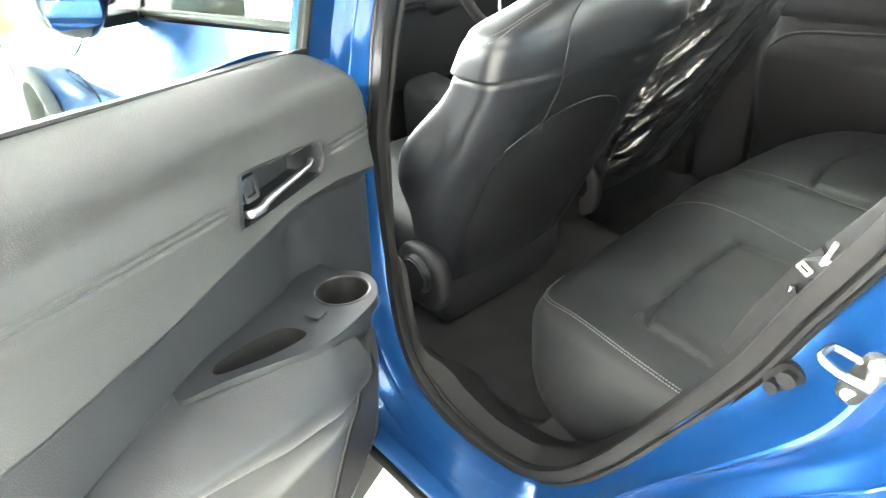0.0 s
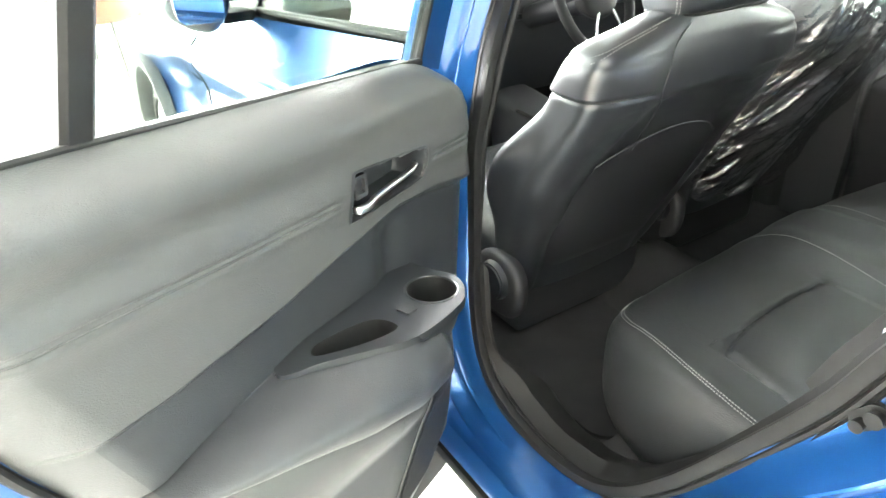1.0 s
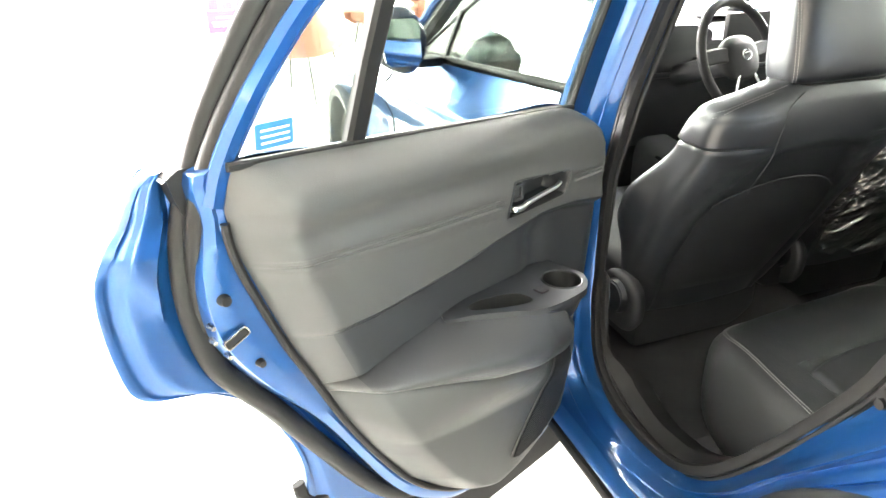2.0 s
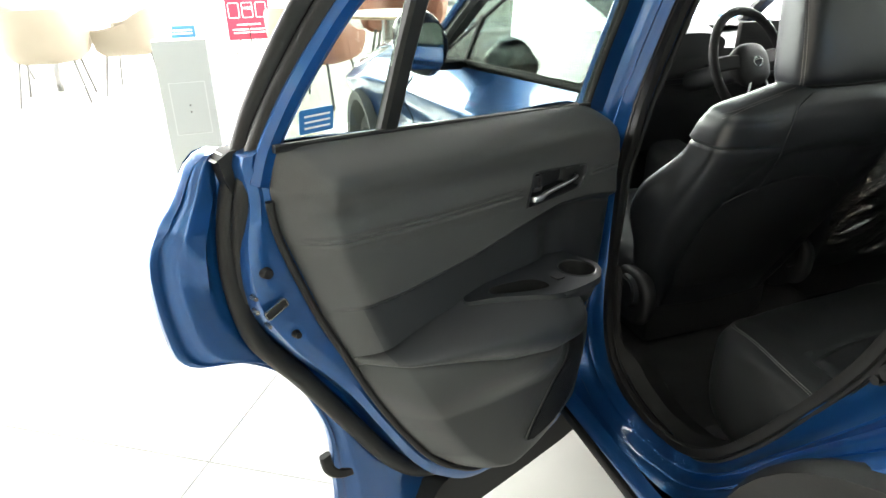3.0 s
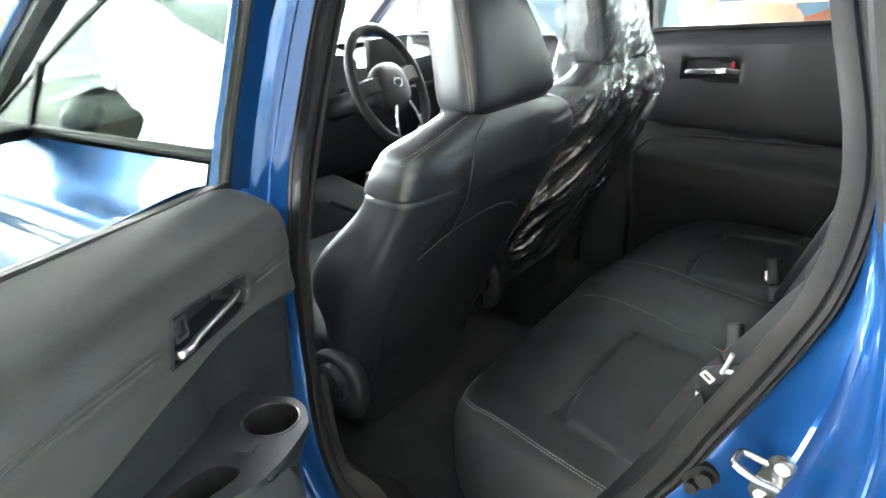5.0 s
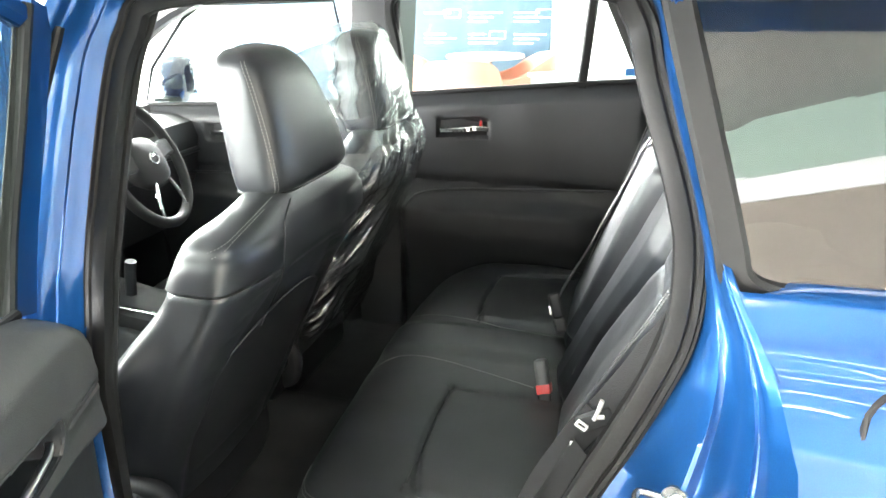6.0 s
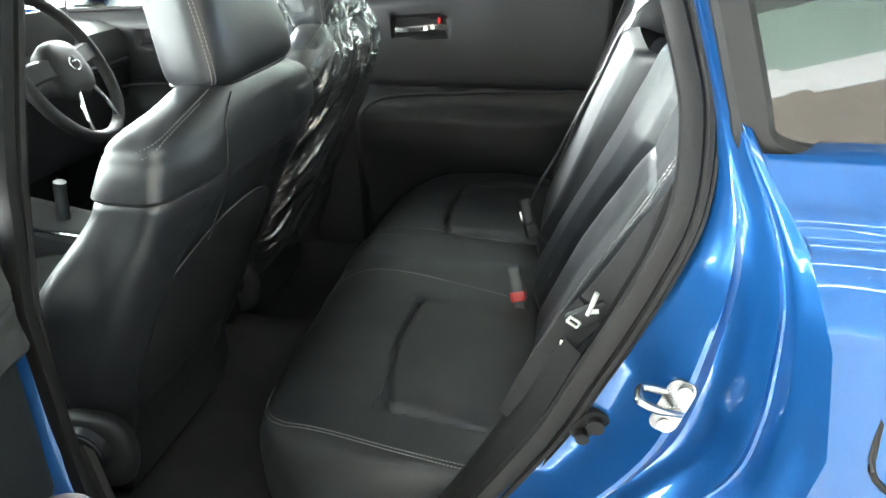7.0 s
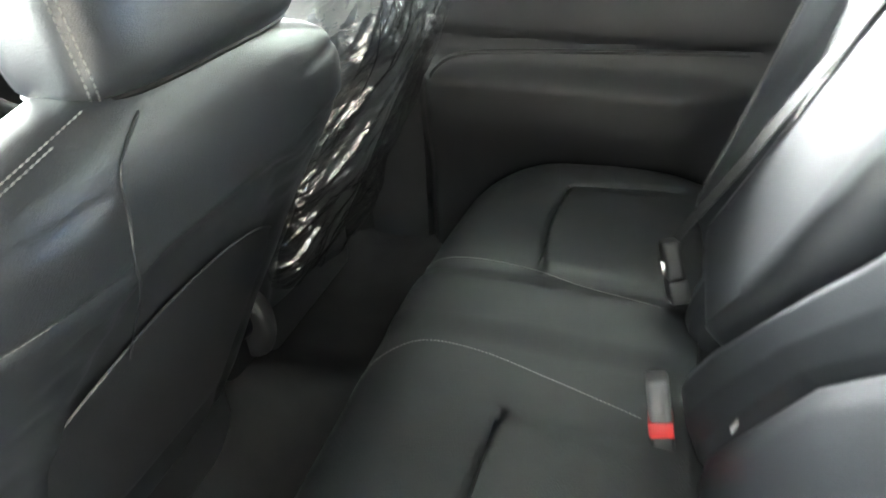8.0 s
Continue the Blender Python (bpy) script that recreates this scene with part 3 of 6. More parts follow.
        mir = part("door_mirror", moved(Loft([(0, (side * .915, yy, zz), .012, .012, 3), (.02, (side * .93, yy, zz), .045, .04, 3), (.06, (side * .97, yy + .01, zz), .055, .078, 3), (.12, (side * 1.03, yy + .02, zz + .005), .055, .075, 3), (.16, (side * 1.075, yy + .03, zz + .01), .035, .055, 3), (.18, (side * 1.09, yy + .035, zz + .01), .01, .03, 3)], (0, 1, 0), (0, 0, 1)).mesh(28, 20), grow), GLOSSBLACK, CAR, "dark glossy door mirror housing")
        g = rounded(-.062, .055, -.05, .058, .025)
        part("mirror_glass", moved(prism(g, [], lambda a, b, h: (side * (1.02 + a), yy - .050 - h + .15 * a + .073 * b, zz + b + .002), 0, .012), grow), MIRROR, mir, "mirror glass", False)
        part("mirror_foot", box(min(side * .86, side * .95), max(side * .86, side * .95), yy - .03, yy + .05, zz - .075, zz - .045, .012), RUBBER, mir, "black mirror foot")


car_side()


def door_pt(u, z, d):
    return (-.7928 - .9209 * u + .3897 * d, 1.0767 - .3897 * u - .9209 * d, z)


D_OUT = [(.02, .93), (.35, .97), (.76, 1.06), (.960, 1.165), (1.036, 1.094), (1.083, 1.02), (1.082, .89), (1.058, .824), (.965, .788), (.885, .71), (.825, .56), (.820, .40), (.80, .20), (.5, .165), (.115, .178), (.02, .24), (0, .5), (0, .72), (0, .84), (0, .90)]
D_BOX = [(.06, 1.02), (.35, 1.055), (.74, 1.110), (.930, 1.172), (.945, 1.09), (.962, 1.0), (.952, .90), (.905, .81), (.85, .735), (.797, .66), (.737, .55), (.665, .42), (.585, .325), (.46, .252), (.20, .240), (.09, .35), (.07, .52), (.05, .72), (.035, .90), (.05, .98)]
D_TRIM = [(.20, 1.128), (.40, 1.142), (.72, 1.165), (.905, 1.178), (.914, 1.11), (.907, 1.05), (.885, .98), (.848, .87), (.81, .78), (.76, .66), (.70, .545), (.63, .435), (.555, .355), (.45, .295), (.24, .288), (.14, .36), (.108, .50), (.085, .66), (.062, .88), (.085, 1.04)]


def trim_span(z):
    rear = lerp([.286, .295, .355, .435, .545, .66, .78, .87, .98, 1.05, 1.11, 1.178], [.40, .45, .555, .63, .70, .76, .81, .848, .885, .907, .914, .905], z)
    front = lerp([.286, .288, .36, .50, .66, .88, 1.04, 1.07, 1.09, 1.11, 1.128, 1.178], [.30, .24, .14, .108, .085, .062, .085, .105, .13, .16, .20, .88], z)
    return front, rear


# lines across the trim panel: armrest plate, bolster's upper and lower edge, pad seam, edge of the hollow
PLATE = lambda u: .802 + .05 * (u - .30) - .022 * smooth01((u - .48) / .16)
bolster_top = lambda u: lerp([.10, .20, .27, .35, .45, .56, .66, .76, .84], [.690, .705, .730, .799, .804, .800, .786, .768, .757], u)
bolster_low = lambda u: lerp([.10, .28, .41, .52, .66, .75, .84], [.630, .642, .662, .678, .712, .733, .745], u)
pad_seam = lambda u: lerp([.10, .40, .60, .85], [.985, .991, 1.0, 1.018], u)
hollow_top = lambda u: lerp([.08, .20, .30, .43, .54, .71, .84], [.915, .938, .944, .925, .905, .890, .892], u)


def trim_d(u, z):
    a, b = trim_span(z)
    top = lerp([.2, .9], [1.128, 1.178], u)
    rim = lambda x: math.sqrt(max(0, 1 - (1 - max(0, min(1, x))) ** 2))
    rear = 1 - (1 - max(0, min(1, (b - u) / .075))) ** 1.7
    edge = rear * rim((u - a) / .045) * rim((top - z) / .045) * rim((z - .284) / .05)
    d = .086 + .060 * edge
    seam, hol = pad_seam(u), hollow_top(u)
    # rolled top, a shallow dip below it, and a swell above the seam
    d += (.014 * math.exp(-((top - .06 - z) / .035) ** 2) - .006 * math.exp(-((z - 1.065) / .025) ** 2) + .004 * math.exp(-((z - seam - .02) / .02) ** 2)) * edge
    d -= (.0035 * math.exp(-((z - seam) / .0035) ** 2) + .002 * math.exp(-((z - seam - .010) / .003) ** 2)) * edge * smooth01((abs(u - .318) - .10) / .02)
    d -= .004 * smooth01((seam - z) / .03) * edge
    d -= lerp([.08, .20, .35, .50, .65, .80], [.030, .034, .032, .026, .018, .010], u) * smooth01((hol - z) / lerp([.2, .8], [.030, .016], u)) * edge
    d -= .012 * math.exp(-((u - .285) / .032) ** 2) * smooth01((.925 - z) / .05) * smooth01((z - .70) / .02)
    low = bolster_top(u) - z
    if low > -.004:
        lb = bolster_top(u) - bolster_low(u)
        bol = lerp([.09, .15, .20, .25, .29, .35, .42, .50, .57, .66, .76, .84], [.100, .112, .130, .170, .222, .268, .275, .258, .234, .202, .158, .120], u)
        root = lerp([.09, .20, .30, .40, .465, .52, .56, .62, .84], [.095, .12, .212, .238, .206, .168, .138, .122, .106], u)
        q = low / lb
        if q < .42:
            x = bol - (bol - root) * (1 - q / .42) ** 2
        elif q < 1:
            x = bol - .060 * ((q - .42) / .58) ** 2
        else:
            v = (low - lb) / .13
            x = bol - .060 - (bol - .060 - .158) * smooth01(v) + .012 * math.sin(math.pi * min(1, v)) * (v < 1)
        x -= .006 * math.exp(-((low - lb) / .005) ** 2)
        # the front lower facet, which carries the speaker grille
        uf = lerp([.29, .36, .52, .66, .74], [.50, .46, .36, .28, .24], z)
        if u < uf and low > lb * .5:
            k = max(0, (u - a) / (uf - a))
            x = min(x, .098 + (x - .098) * (.12 + .88 * k) + .012 * math.sin(math.pi * k))
        x = .086 + (x - .086) * rear * rim((z - .284) / .05) * rim((u - a) / .02)
        s = smooth01((low + .004) / .006)
        d = d * (1 - s) + x * s
    return d


CUP = [(.288 + .040 * math.cos(a), .186 + .040 * math.sin(a)) for a in np.linspace(0, 2 * math.pi, 28, endpoint=False)]
POCKET = [tuple(p) for p in catmull([(.398, .205), (.43, .202), (.485, .176), (.513, .150), (.49, .138), (.42, .155), (.397, .175)], 4, True)]


RECESS = [tuple(p) for p in catmull([(.403, .966), (.395, .961), (.32, .962), (.25, .965), (.238, .972), (.234, .99), (.236, 1.008), (.246, 1.017), (.32, 1.025), (.385, 1.031), (.396, 1.024), (.402, 1.0)], 4, True)]


def inside(p, poly):
    hit = False
    for (ax, ay), (bx, by) in zip(poly, poly[1:] + poly[:1]):
        if (ay > p[1]) != (by > p[1]) and p[0] < (bx - ax) * (p[1] - ay) / (by - ay) + ax:
            hit = not hit
    return hit


def rear_door():
    out, bx, tr = (catmull(k, 5, True) for k in (D_OUT, D_BOX, D_TRIM))
    rows = []
    def ring(a, b, t, d):
        row = []
        for p, q in zip(a, b):
            u, z = p[0] * (1 - t) + q[0] * t, p[1] * (1 - t) + q[1] * t
            if t > 1:
                z = min(z, q[1])
            e = 0
            if a is out and .08 < t < .7 and z > .6:
                # stamped field on the rear corner
                e = .012 * smooth01((.88 * (1.062 - u) - .47 * (1.06 - z) + .004) / .016) * smooth01((u - .955) / .03) - .006 * smooth01((z - 1.06) / .02) * smooth01((u - .97) / .02)
            row.append(door_pt(u, z, d + e))
        rows.append(row)
    ring(out, bx, .12, -.022); ring(out, bx, .03, -.010); ring(out, bx, 0, .0); ring(out, bx, .02, .010); ring(out, bx, .10, .011); ring(out, bx, .13, .009); ring(out, bx, .17, .008); ring(out, bx, .21, .009)
    ring(out, bx, .26, .010); ring(out, bx, .31, .014); ring(out, bx, .36, .015); ring(out, bx, .45, .014); ring(out, bx, .58, .013); ring(out, bx, .66, .012); ring(out, bx, .72, .010); ring(out, bx, .80, .006); ring(out, bx, .94, .010); ring(out, bx, 1, .022); ring(bx, tr, 0, .060); ring(bx, tr, .10, .074); ring(bx, tr, .55, .082); ring(bx, tr, .75, .080); ring(bx, tr, 1, .085); ring(bx, tr, 1.3, .080)
    door = part("rear_door", grid(rows, wrap_u=True), BLUE, CAR, "open blue rear passenger door, seen from inside")
    outer = [[door_pt(p[0] + (.5 - p[0]) * t, p[1] + (.65 - p[1]) * t, -.022 - .02 * t) for p in [(q[0] * .88 + w[0] * .12, q[1] * .88 + w[1] * .12) for q, w in zip(out, bx)]] for t in (0, .3, .7, .98)]
    part("outer_skin", grid(outer, wrap_u=True), BLUE, door, "glossy blue outer door skin")
    # trim panel
    zs = [*np.linspace(.286, .68, 80), *np.linspace(.684, .774, 38), *np.linspace(.7755, .7865, 34), *np.linspace(.789, .91, 44), *np.linspace(.9135, .985, 24), *np.linspace(.987, 1.018, 24), *np.linspace(1.021, 1.178, 44)]
    nc = 150
    warp = lambda z0, u: lerp([.286, .68, .78, .91, 1.0, 1.178], [.286, bolster_low(u), bolster_top(u), hollow_top(u), pad_seam(u), 1.178], z0)
    bms = [bmesh.new() for _ in range(3)]
    made = [{}, {}, {}]
    net = []
    for z0 in zs:
        row = []
        for j in range(nc + 1):
            z = z0
            for _ in range(4):
                a, b = trim_span(z)
                u = a + (b - a) * j / nc
                z = warp(z0, u)
            row.append((u, trim_d(u, z), z))
        net.append(row)
    for i in range(len(zs) - 1):
        for j in range(nc):
            keys = (i, j), (i, j + 1), (i + 1, j + 1), (i + 1, j)
            q = [net[m][n] for m, n in keys]
            if .77 < zs[i] < .79 and any(inside(p, CUP) or inside(p, POCKET) for p in q):
                continue
            if .94 < zs[i] < 1.06 and all(inside((p[0], p[2]), RECESS) for p in q):
                continue
            k = 0 if zs[i] < .6799 or zs[i] > .9099 or j > nc * .925 else 1 if zs[i] > .785 else 2
            for key, p in zip(keys, q):
                if key not in made[k]:
                    made[k][key] = bms[k].verts.new(door_pt(p[0], p[2], p[1]))
            bms[k].faces.new([made[k][key] for key in keys])
    part("trim_panel", bms[0], TRIM, door, "dark grey moulded trim panel")
    part("trim_hollow", bms[1], TRIM_SHADED, door, "hollow above the armrest, darkened for its shade")
    part("armrest_bolster", bms[2], TRIM_SHADED, door, "padded armrest bolster, darkened for its shade")
    # gasket behind the panel's rear edge
    part("panel_gasket", sweep([door_pt(p[0] * .10 + q[0] * .90, p[1] * .10 + q[1] * .90, .088) for p, q in zip(bx[21:66], tr[21:66])], circle(.007, 8), up=(.39, -.92, 0)), RUBBER, door, "black gasket along the panel edge")
    # seals
    seal = [(.0, 1.51), (.13, 1.53), (.38, 1.535), (.56, 1.52), (.675, 1.482), (.755, 1.432), (.812, 1.368), (.861, 1.293), (.903, 1.218), (.932, 1.145), (.954, 1.08), (.966, 1.01), (.966, .935), (.948, .845), (.907, .775), (.868, .715), (.785, .575), (.69, .42), (.61, .335), (.50, .285)]
    fall = lambda z: lerp([.30, 1.10, 1.18, 1.50], [.026, .026, .036, .090], z)
    part("weatherstrip", sweep(catmull([door_pt(u, z, fall(z)) for u, z in seal], 6), circle(.019, 12, .017), up=(.39, -.92, 0)), RUBBER, door, "black rubber door seal")
    low = [(.64, .158), (.63, .21), (.585, .275), (.53, .292), (.46, .272), (.22, .262), (.11, .34), (.05, .36), (.012, .25), (.03, .195), (.115, .158)]
    part("lower_cladding", prism([tuple(p) for p in catmull(low, 3, True)], [], lambda a, b, h: door_pt(a, b, h), -.036, .062), RUBBER, door, "matt black lower edge")
    # window frame
    lean = lambda u, z, d: door_pt(u, z, d + max(0, z - 1.15) * .16)
    rear_in = [(.905, 1.12), (.886, 1.172), (.845, 1.245), (.79, 1.32), (.74, 1.375), (.68, 1.42), (.58, 1.455), (.40, 1.47), (.15, 1.47), (.05, 1.45)]
    rear_mid = [(.952, .92), (.950, 1.0), (.944, 1.07), (.925, 1.14), (.893, 1.21), (.85, 1.28), (.80, 1.35), (.745, 1.41), (.67, 1.46), (.56, 1.49), (.38, 1.505), (.13, 1.50), (.02, 1.48)]
    part("window_frame", sweep(catmull([lean(u + .018, z, .075) for u, z in rear_in], 5), rect(.034, .030, .010), up=(.39, -.92, 0)), BLUE, door, "blue window frame")
    part("frame_seal", sweep(catmull([lean(u, z, lerp([.92, 1.12], [.026, .058], z)) for u, z in rear_mid], 5), circle(.019, 10), up=(.39, -.92, 0)), RUBBER, door, "black rubber frame seal")
    front = [(.16, 1.10), (.125, 1.20), (.085, 1.33), (.05, 1.46)]
    part("front_frame", sweep(catmull([lean(u - .03, z, .07) for u, z in front], 5), rect(.07, .035, .008), up=(.39, -.92, 0)), BLUE, door, "blue front window frame")
    part("glass_run", sweep(catmull([lean(u + .006, z, .082) for u, z in front], 5), rect(.014, .02, .004), up=(.39, -.92, 0)), RUBBER, door)
    part("window_divider", sweep([lean(.703, 1.14, .085), lean(.67, 1.28, .085), lean(.625, 1.45, .085)], rect(.034, .026, .006), up=(.39, -.92, 0)), RUBBER, door, "black window divider bar")
    part("belt_moulding", sweep(catmull([door_pt(u, z, .098) for u, z in ((.17, 1.118), (.50, 1.145), (.72, 1.163), (.905, 1.175))], 6), rect(.012, .012, .003), up=(.39, -.92, 0)), RUBBER, door, "black belt moulding")
    pane = part("window_pane", prism([(.155, 1.11), (.69, 1.15), (.63, 1.44), (.55, 1.46), (.06, 1.46)], [], lambda a, b, h: lean(a, b, .08 + h), 0, .004), DOOR_GLASS, door, "grey tinted door window", False)
    pane2 = part("quarter_pane", prism([(.715, 1.155), (.885, 1.17), (.845, 1.245), (.79, 1.32), (.74, 1.375), (.655, 1.43)], [], lambda a, b, h: lean(a, b, .08 + h), 0, .004), DOOR_GLASS, door, "grey tinted fixed quarter pane", False)
    for p in (pane, pane2):
        p.visible_shadow = False
    # armrest with cup holder and pull pocket
    outl = [tuple(p) for p in catmull([(.236, .150), (.232, .195), (.262, .232), (.305, .247), (.40, .243), (.465, .208), (.52, .168), (.562, .130), (.50, .085), (.36, .06), (.25, .06)], 5, True)]
    hz = lambda a, b, h: door_pt(a, PLATE(a) + h, b)
    part("armrest", prism(outl, [CUP, POCKET], hz, -.014, .002), SATIN, door, "satin grey armrest with cup holder")
    # its front skirt slants down to the tip of the bolster
    edge = catmull([(.238, .13), (.232, .17), (.236, .205), (.262, .232), (.305, .247), (.35, .248), (.40, .243)], 6)
    rows = []
    for k in np.linspace(0, 1, 9):
        row = []
        for i, (a, b) in enumerate(edge):
            f = i / (len(edge) - 1)
            foot = [lerp([0, .4, .7, 1], v, f) for v in ((.20, .245, .305, .40), (.70, .705, .738, .800), (.10, .17, .226, .244))]
            head = (a, PLATE(a) + .001, b)
            p = [h + (g - h) * k for h, g in zip(head, foot)]
            row.append(door_pt(p[0], p[1], p[2] + .006 * math.sin(math.pi * k)))
        rows.append(row)
    part("armrest_skirt", grid(rows), SATIN, door, "satin grey armrest flank")
    for nm, loop, depth in (("cup_holder", CUP, .06), ("pull_pocket", POCKET, .045)):
        mid = (sum(p[0] for p in loop) / len(loop), sum(p[1] for p in loop) / len(loop))
        rows = [[hz(mid[0] + (p[0] - mid[0]) * k, mid[1] + (p[1] - mid[1]) * k, h) for p in loop] for k, h in ((1, .002), (.97, -.004), (.93, -depth * .9), (.85, -depth), (.02, -depth))]
        part(nm, grid(rows, wrap_u=True), DARKTRIM, door, "black recessed liner")
    rim = [(.288 + .041 * math.cos(a), .186 + .041 * math.sin(a)) for a in np.linspace(0, 2 * math.pi, 28, endpoint=False)]
    part("cup_rim", sweep([hz(a, b, .002) for a, b in rim], circle(.002, 8), True), SATIN, door, "black cup holder rim")
    part("window_switch", prism(rounded(.345, .368, .178, .202, .003), [], hz, 0, .006), TRIM_SOFT, door, "black window switch")
    # pull handle in its recess
    mu, mz = .318, .994
    rows = []
    for k, dd, fixed in ((1.06, .0015, 0), (1.0, .003, 0), (.97, -.002, 0), (.95, -.014, 0), (.90, .100, 1), (.84, .094, 1), (.5, .092, 1), (.02, .092, 1)):
        rows.append([door_pt(mu + (p[0] - mu) * k, mz + (p[1] - mz) * k, dd if fixed else trim_d(p[0], p[1]) + dd) for p in RECESS])
    part("handle_recess", grid(rows, wrap_u=True), SATIN, door, "dark grey recessed handle bowl")
    lever = catmull([(.394, .975, .140), (.390, .975, .147), (.376, .975, .149), (.366, .976, .149), (.358, .979, .148), (.325, .983, .147), (.29, .986, .146), (.268, .988, .145), (.254, .991, .142), (.249, .992, .139)], 5)
    rows = []
    for i, (u, z, d) in enumerate(lever):
        k = i / (len(lever) - 1)
        hz2 = lerp([0, .06, .28, .38, .5, .8, 1], [.006, .0085, .0085, .0085, .0065, .0045, .002], k)
        rows.append([door_pt(u, z + .75 * hz2 * math.cos(a), d + .005 * sup(math.sin(a), 3)) for a in np.linspace(0, 2 * math.pi, 14, endpoint=False)])
    part("door_handle", grid(rows, wrap_u=True, caps=True), SATIN_CHROME, door, "satin chrome door handle")
    part("lock_lever", prism(rounded(.364, .390, .988, 1.021, .004), [rounded(.369, .385, .994, 1.015, .003)], lambda a, b, h: door_pt(a, b, .110 + h), 0, .034), TRIM_SOFT, door, "black lock lever")
    part("lock_lever_face", prism(rounded(.369, .385, .994, 1.015, .003), [], lambda a, b, h: door_pt(a, b, .110 + h), 0, .028), SATIN, door)
    # speaker grille
    gr = catmull([(.155, .555), (.185, .60), (.25, .55), (.32, .48), (.385, .395), (.38, .370), (.30, .362), (.20, .395), (.165, .46)], 5, True)
    gp = [tuple(p) for p in gr]
    rows = []
    for z in np.linspace(.366, .594, 34):
        xs = [p[0] + (q[0] - p[0]) * (z - p[1]) / (q[1] - p[1]) for p, q in zip(gp, gp[1:] + gp[:1]) if (p[1] - z) * (q[1] - z) < 0]
        if len(xs) == 2:
            rows.append([door_pt(u, z, trim_d(u, z) + .003) for u in np.linspace(min(xs), max(xs), 14)])
    base = part("speaker_grille", grid(rows), TRIM_SOFT, door, "black ribbed speaker grille")
    stitch([door_pt(p[0], p[1], trim_d(p[0], p[1]) + .003) for p in gp + gp[:1]], base, .0018, TRIM, "grille_edge")
    bm = bmesh.new()
    for k in range(35):
        z = .369 + k * .0064
        xs = [p[0] + (q[0] - p[0]) * (z - p[1]) / (q[1] - p[1]) for p, q in zip(gp, gp[1:] + gp[:1]) if (p[1] - z) * (q[1] - z) < 0]
        if len(xs) == 2:
            u0, u1 = min(xs) + .005, max(xs) - .005
            if u1 - u0 > .01:
                m = 10
                ring = [[door_pt(u0 + (u1 - u0) * i / m, z + dz, trim_d(u0 + (u1 - u0) * i / m, z) + dd) for i in range(m + 1)] for dz, dd in ((-.002, .004), (-.0015, .008), (.0015, .008), (.002, .004))]
                vs = [[bm.verts.new(p) for p in r] for r in ring]
                for a, b in zip(vs, vs[1:]):
                    for i in range(m):
                        bm.faces.new((a[i], a[i + 1], b[i + 1], b[i]))
    part("grille_ribs", bm, TRIM_SOFT, base)
    # latch, bolts and plugs in the rear face
    cs, sn = math.cos(radians(24)), math.sin(radians(24))
    tilt = lambda pts: [(.930 + a * cs + b * sn, .916 + b * cs - a * sn) for a, b in pts]
    slot, rim_o = tilt(rounded(-.019, .019, -.007, .007, .004)), tilt(rounded(-.021, .021, -.009, .009, .005))
    part("latch_plate", prism(rim_o, [slot], lambda a, b, h: door_pt(a, b, .084 + h), 0, .005), STEEL, door, "bright latch plate")
    part("latch_slot", prism(slot, [], lambda a, b, h: door_pt(a, b, .084 + h), 0, .002), DARK, door, "black latch slot")
    base_patch = [(.968, 1.160), (.962, 1.13), (.955, 1.106), (.948, 1.104), (.941, 1.098), (.928, 1.112), (.915, 1.128), (.914, 1.17), (.95, 1.17)]
    part("frame_patch", prism(base_patch, [], lambda a, b, h: door_pt(a, b, .012 + h), 0, .034), RUBBER, door, "black patch at the foot of the frame")
    part("frame_cap", prism([(.972, 1.155), (.958, 1.166), (.934, 1.168), (.934, 1.160), (.958, 1.158)], [], lambda a, b, h: door_pt(a, b, .010 + h), 0, .03), ZINC, door, "pale end cap")
    part("corner_clip", sweep(catmull([door_pt(u, z, .006) for u, z in ((.835, .50), (.828, .46), (.80, .432), (.748, .418))], 5), rect(.024, .014, .004), up=(.39, -.92, 0)), RUBBER, door, "black plastic corner clip")
    for u, z, r, m in ((.935, .980, .011, RUBBER), (.961, .946, .005, STEEL), (.962, .922, .005, STEEL), (.945, .889, .005, STEEL), (.898, .853, .008, RUBBER), (.66, .38, .011, RUBBER), (.63, .37, .011, RUBBER)):
        bm = bmesh.new()
        d0 = .074 if z > .5 else .02
        bmesh.ops.create_cone(bm, cap_ends=True, segments=16, radius1=r, radius2=r * .7, depth=.014)
        nrm = Vector((.3897, -.9209, 0))
        moved(bm, Matrix.Translation(door_pt(u, z, d0 + .008)) @ nrm.to_track_quat("Z", "Y").to_matrix().to_4x4())
        part("plug" if m is RUBBER else "latch_bolt", bm, m, door)
    # sticker in the quarter pane
    st = part("sticker", prism(rounded(.80, .858, 1.185, 1.222, .004), [], lambda a, b, h: lean(a, b, .086 + h), 0, .001), STICKER, door, "blue sticker with white lines", False)
    for k in range(3):
        part("print_bar", prism([(.806, 1.192 + k * .009), (.850, 1.192 + k * .009), (.850, 1.195 + k * .009), (.806, 1.195 + k * .009)], [], lambda a, b, h: lean(a, b, .0875 + h), 0, .0005), WHITE, st, "", False)
    # hinge strap
    part("door_check", box(-.86, -.80, .995, 1.02, .68, .70, .004), STEEL, door, "steel door check strap")


rear_door()


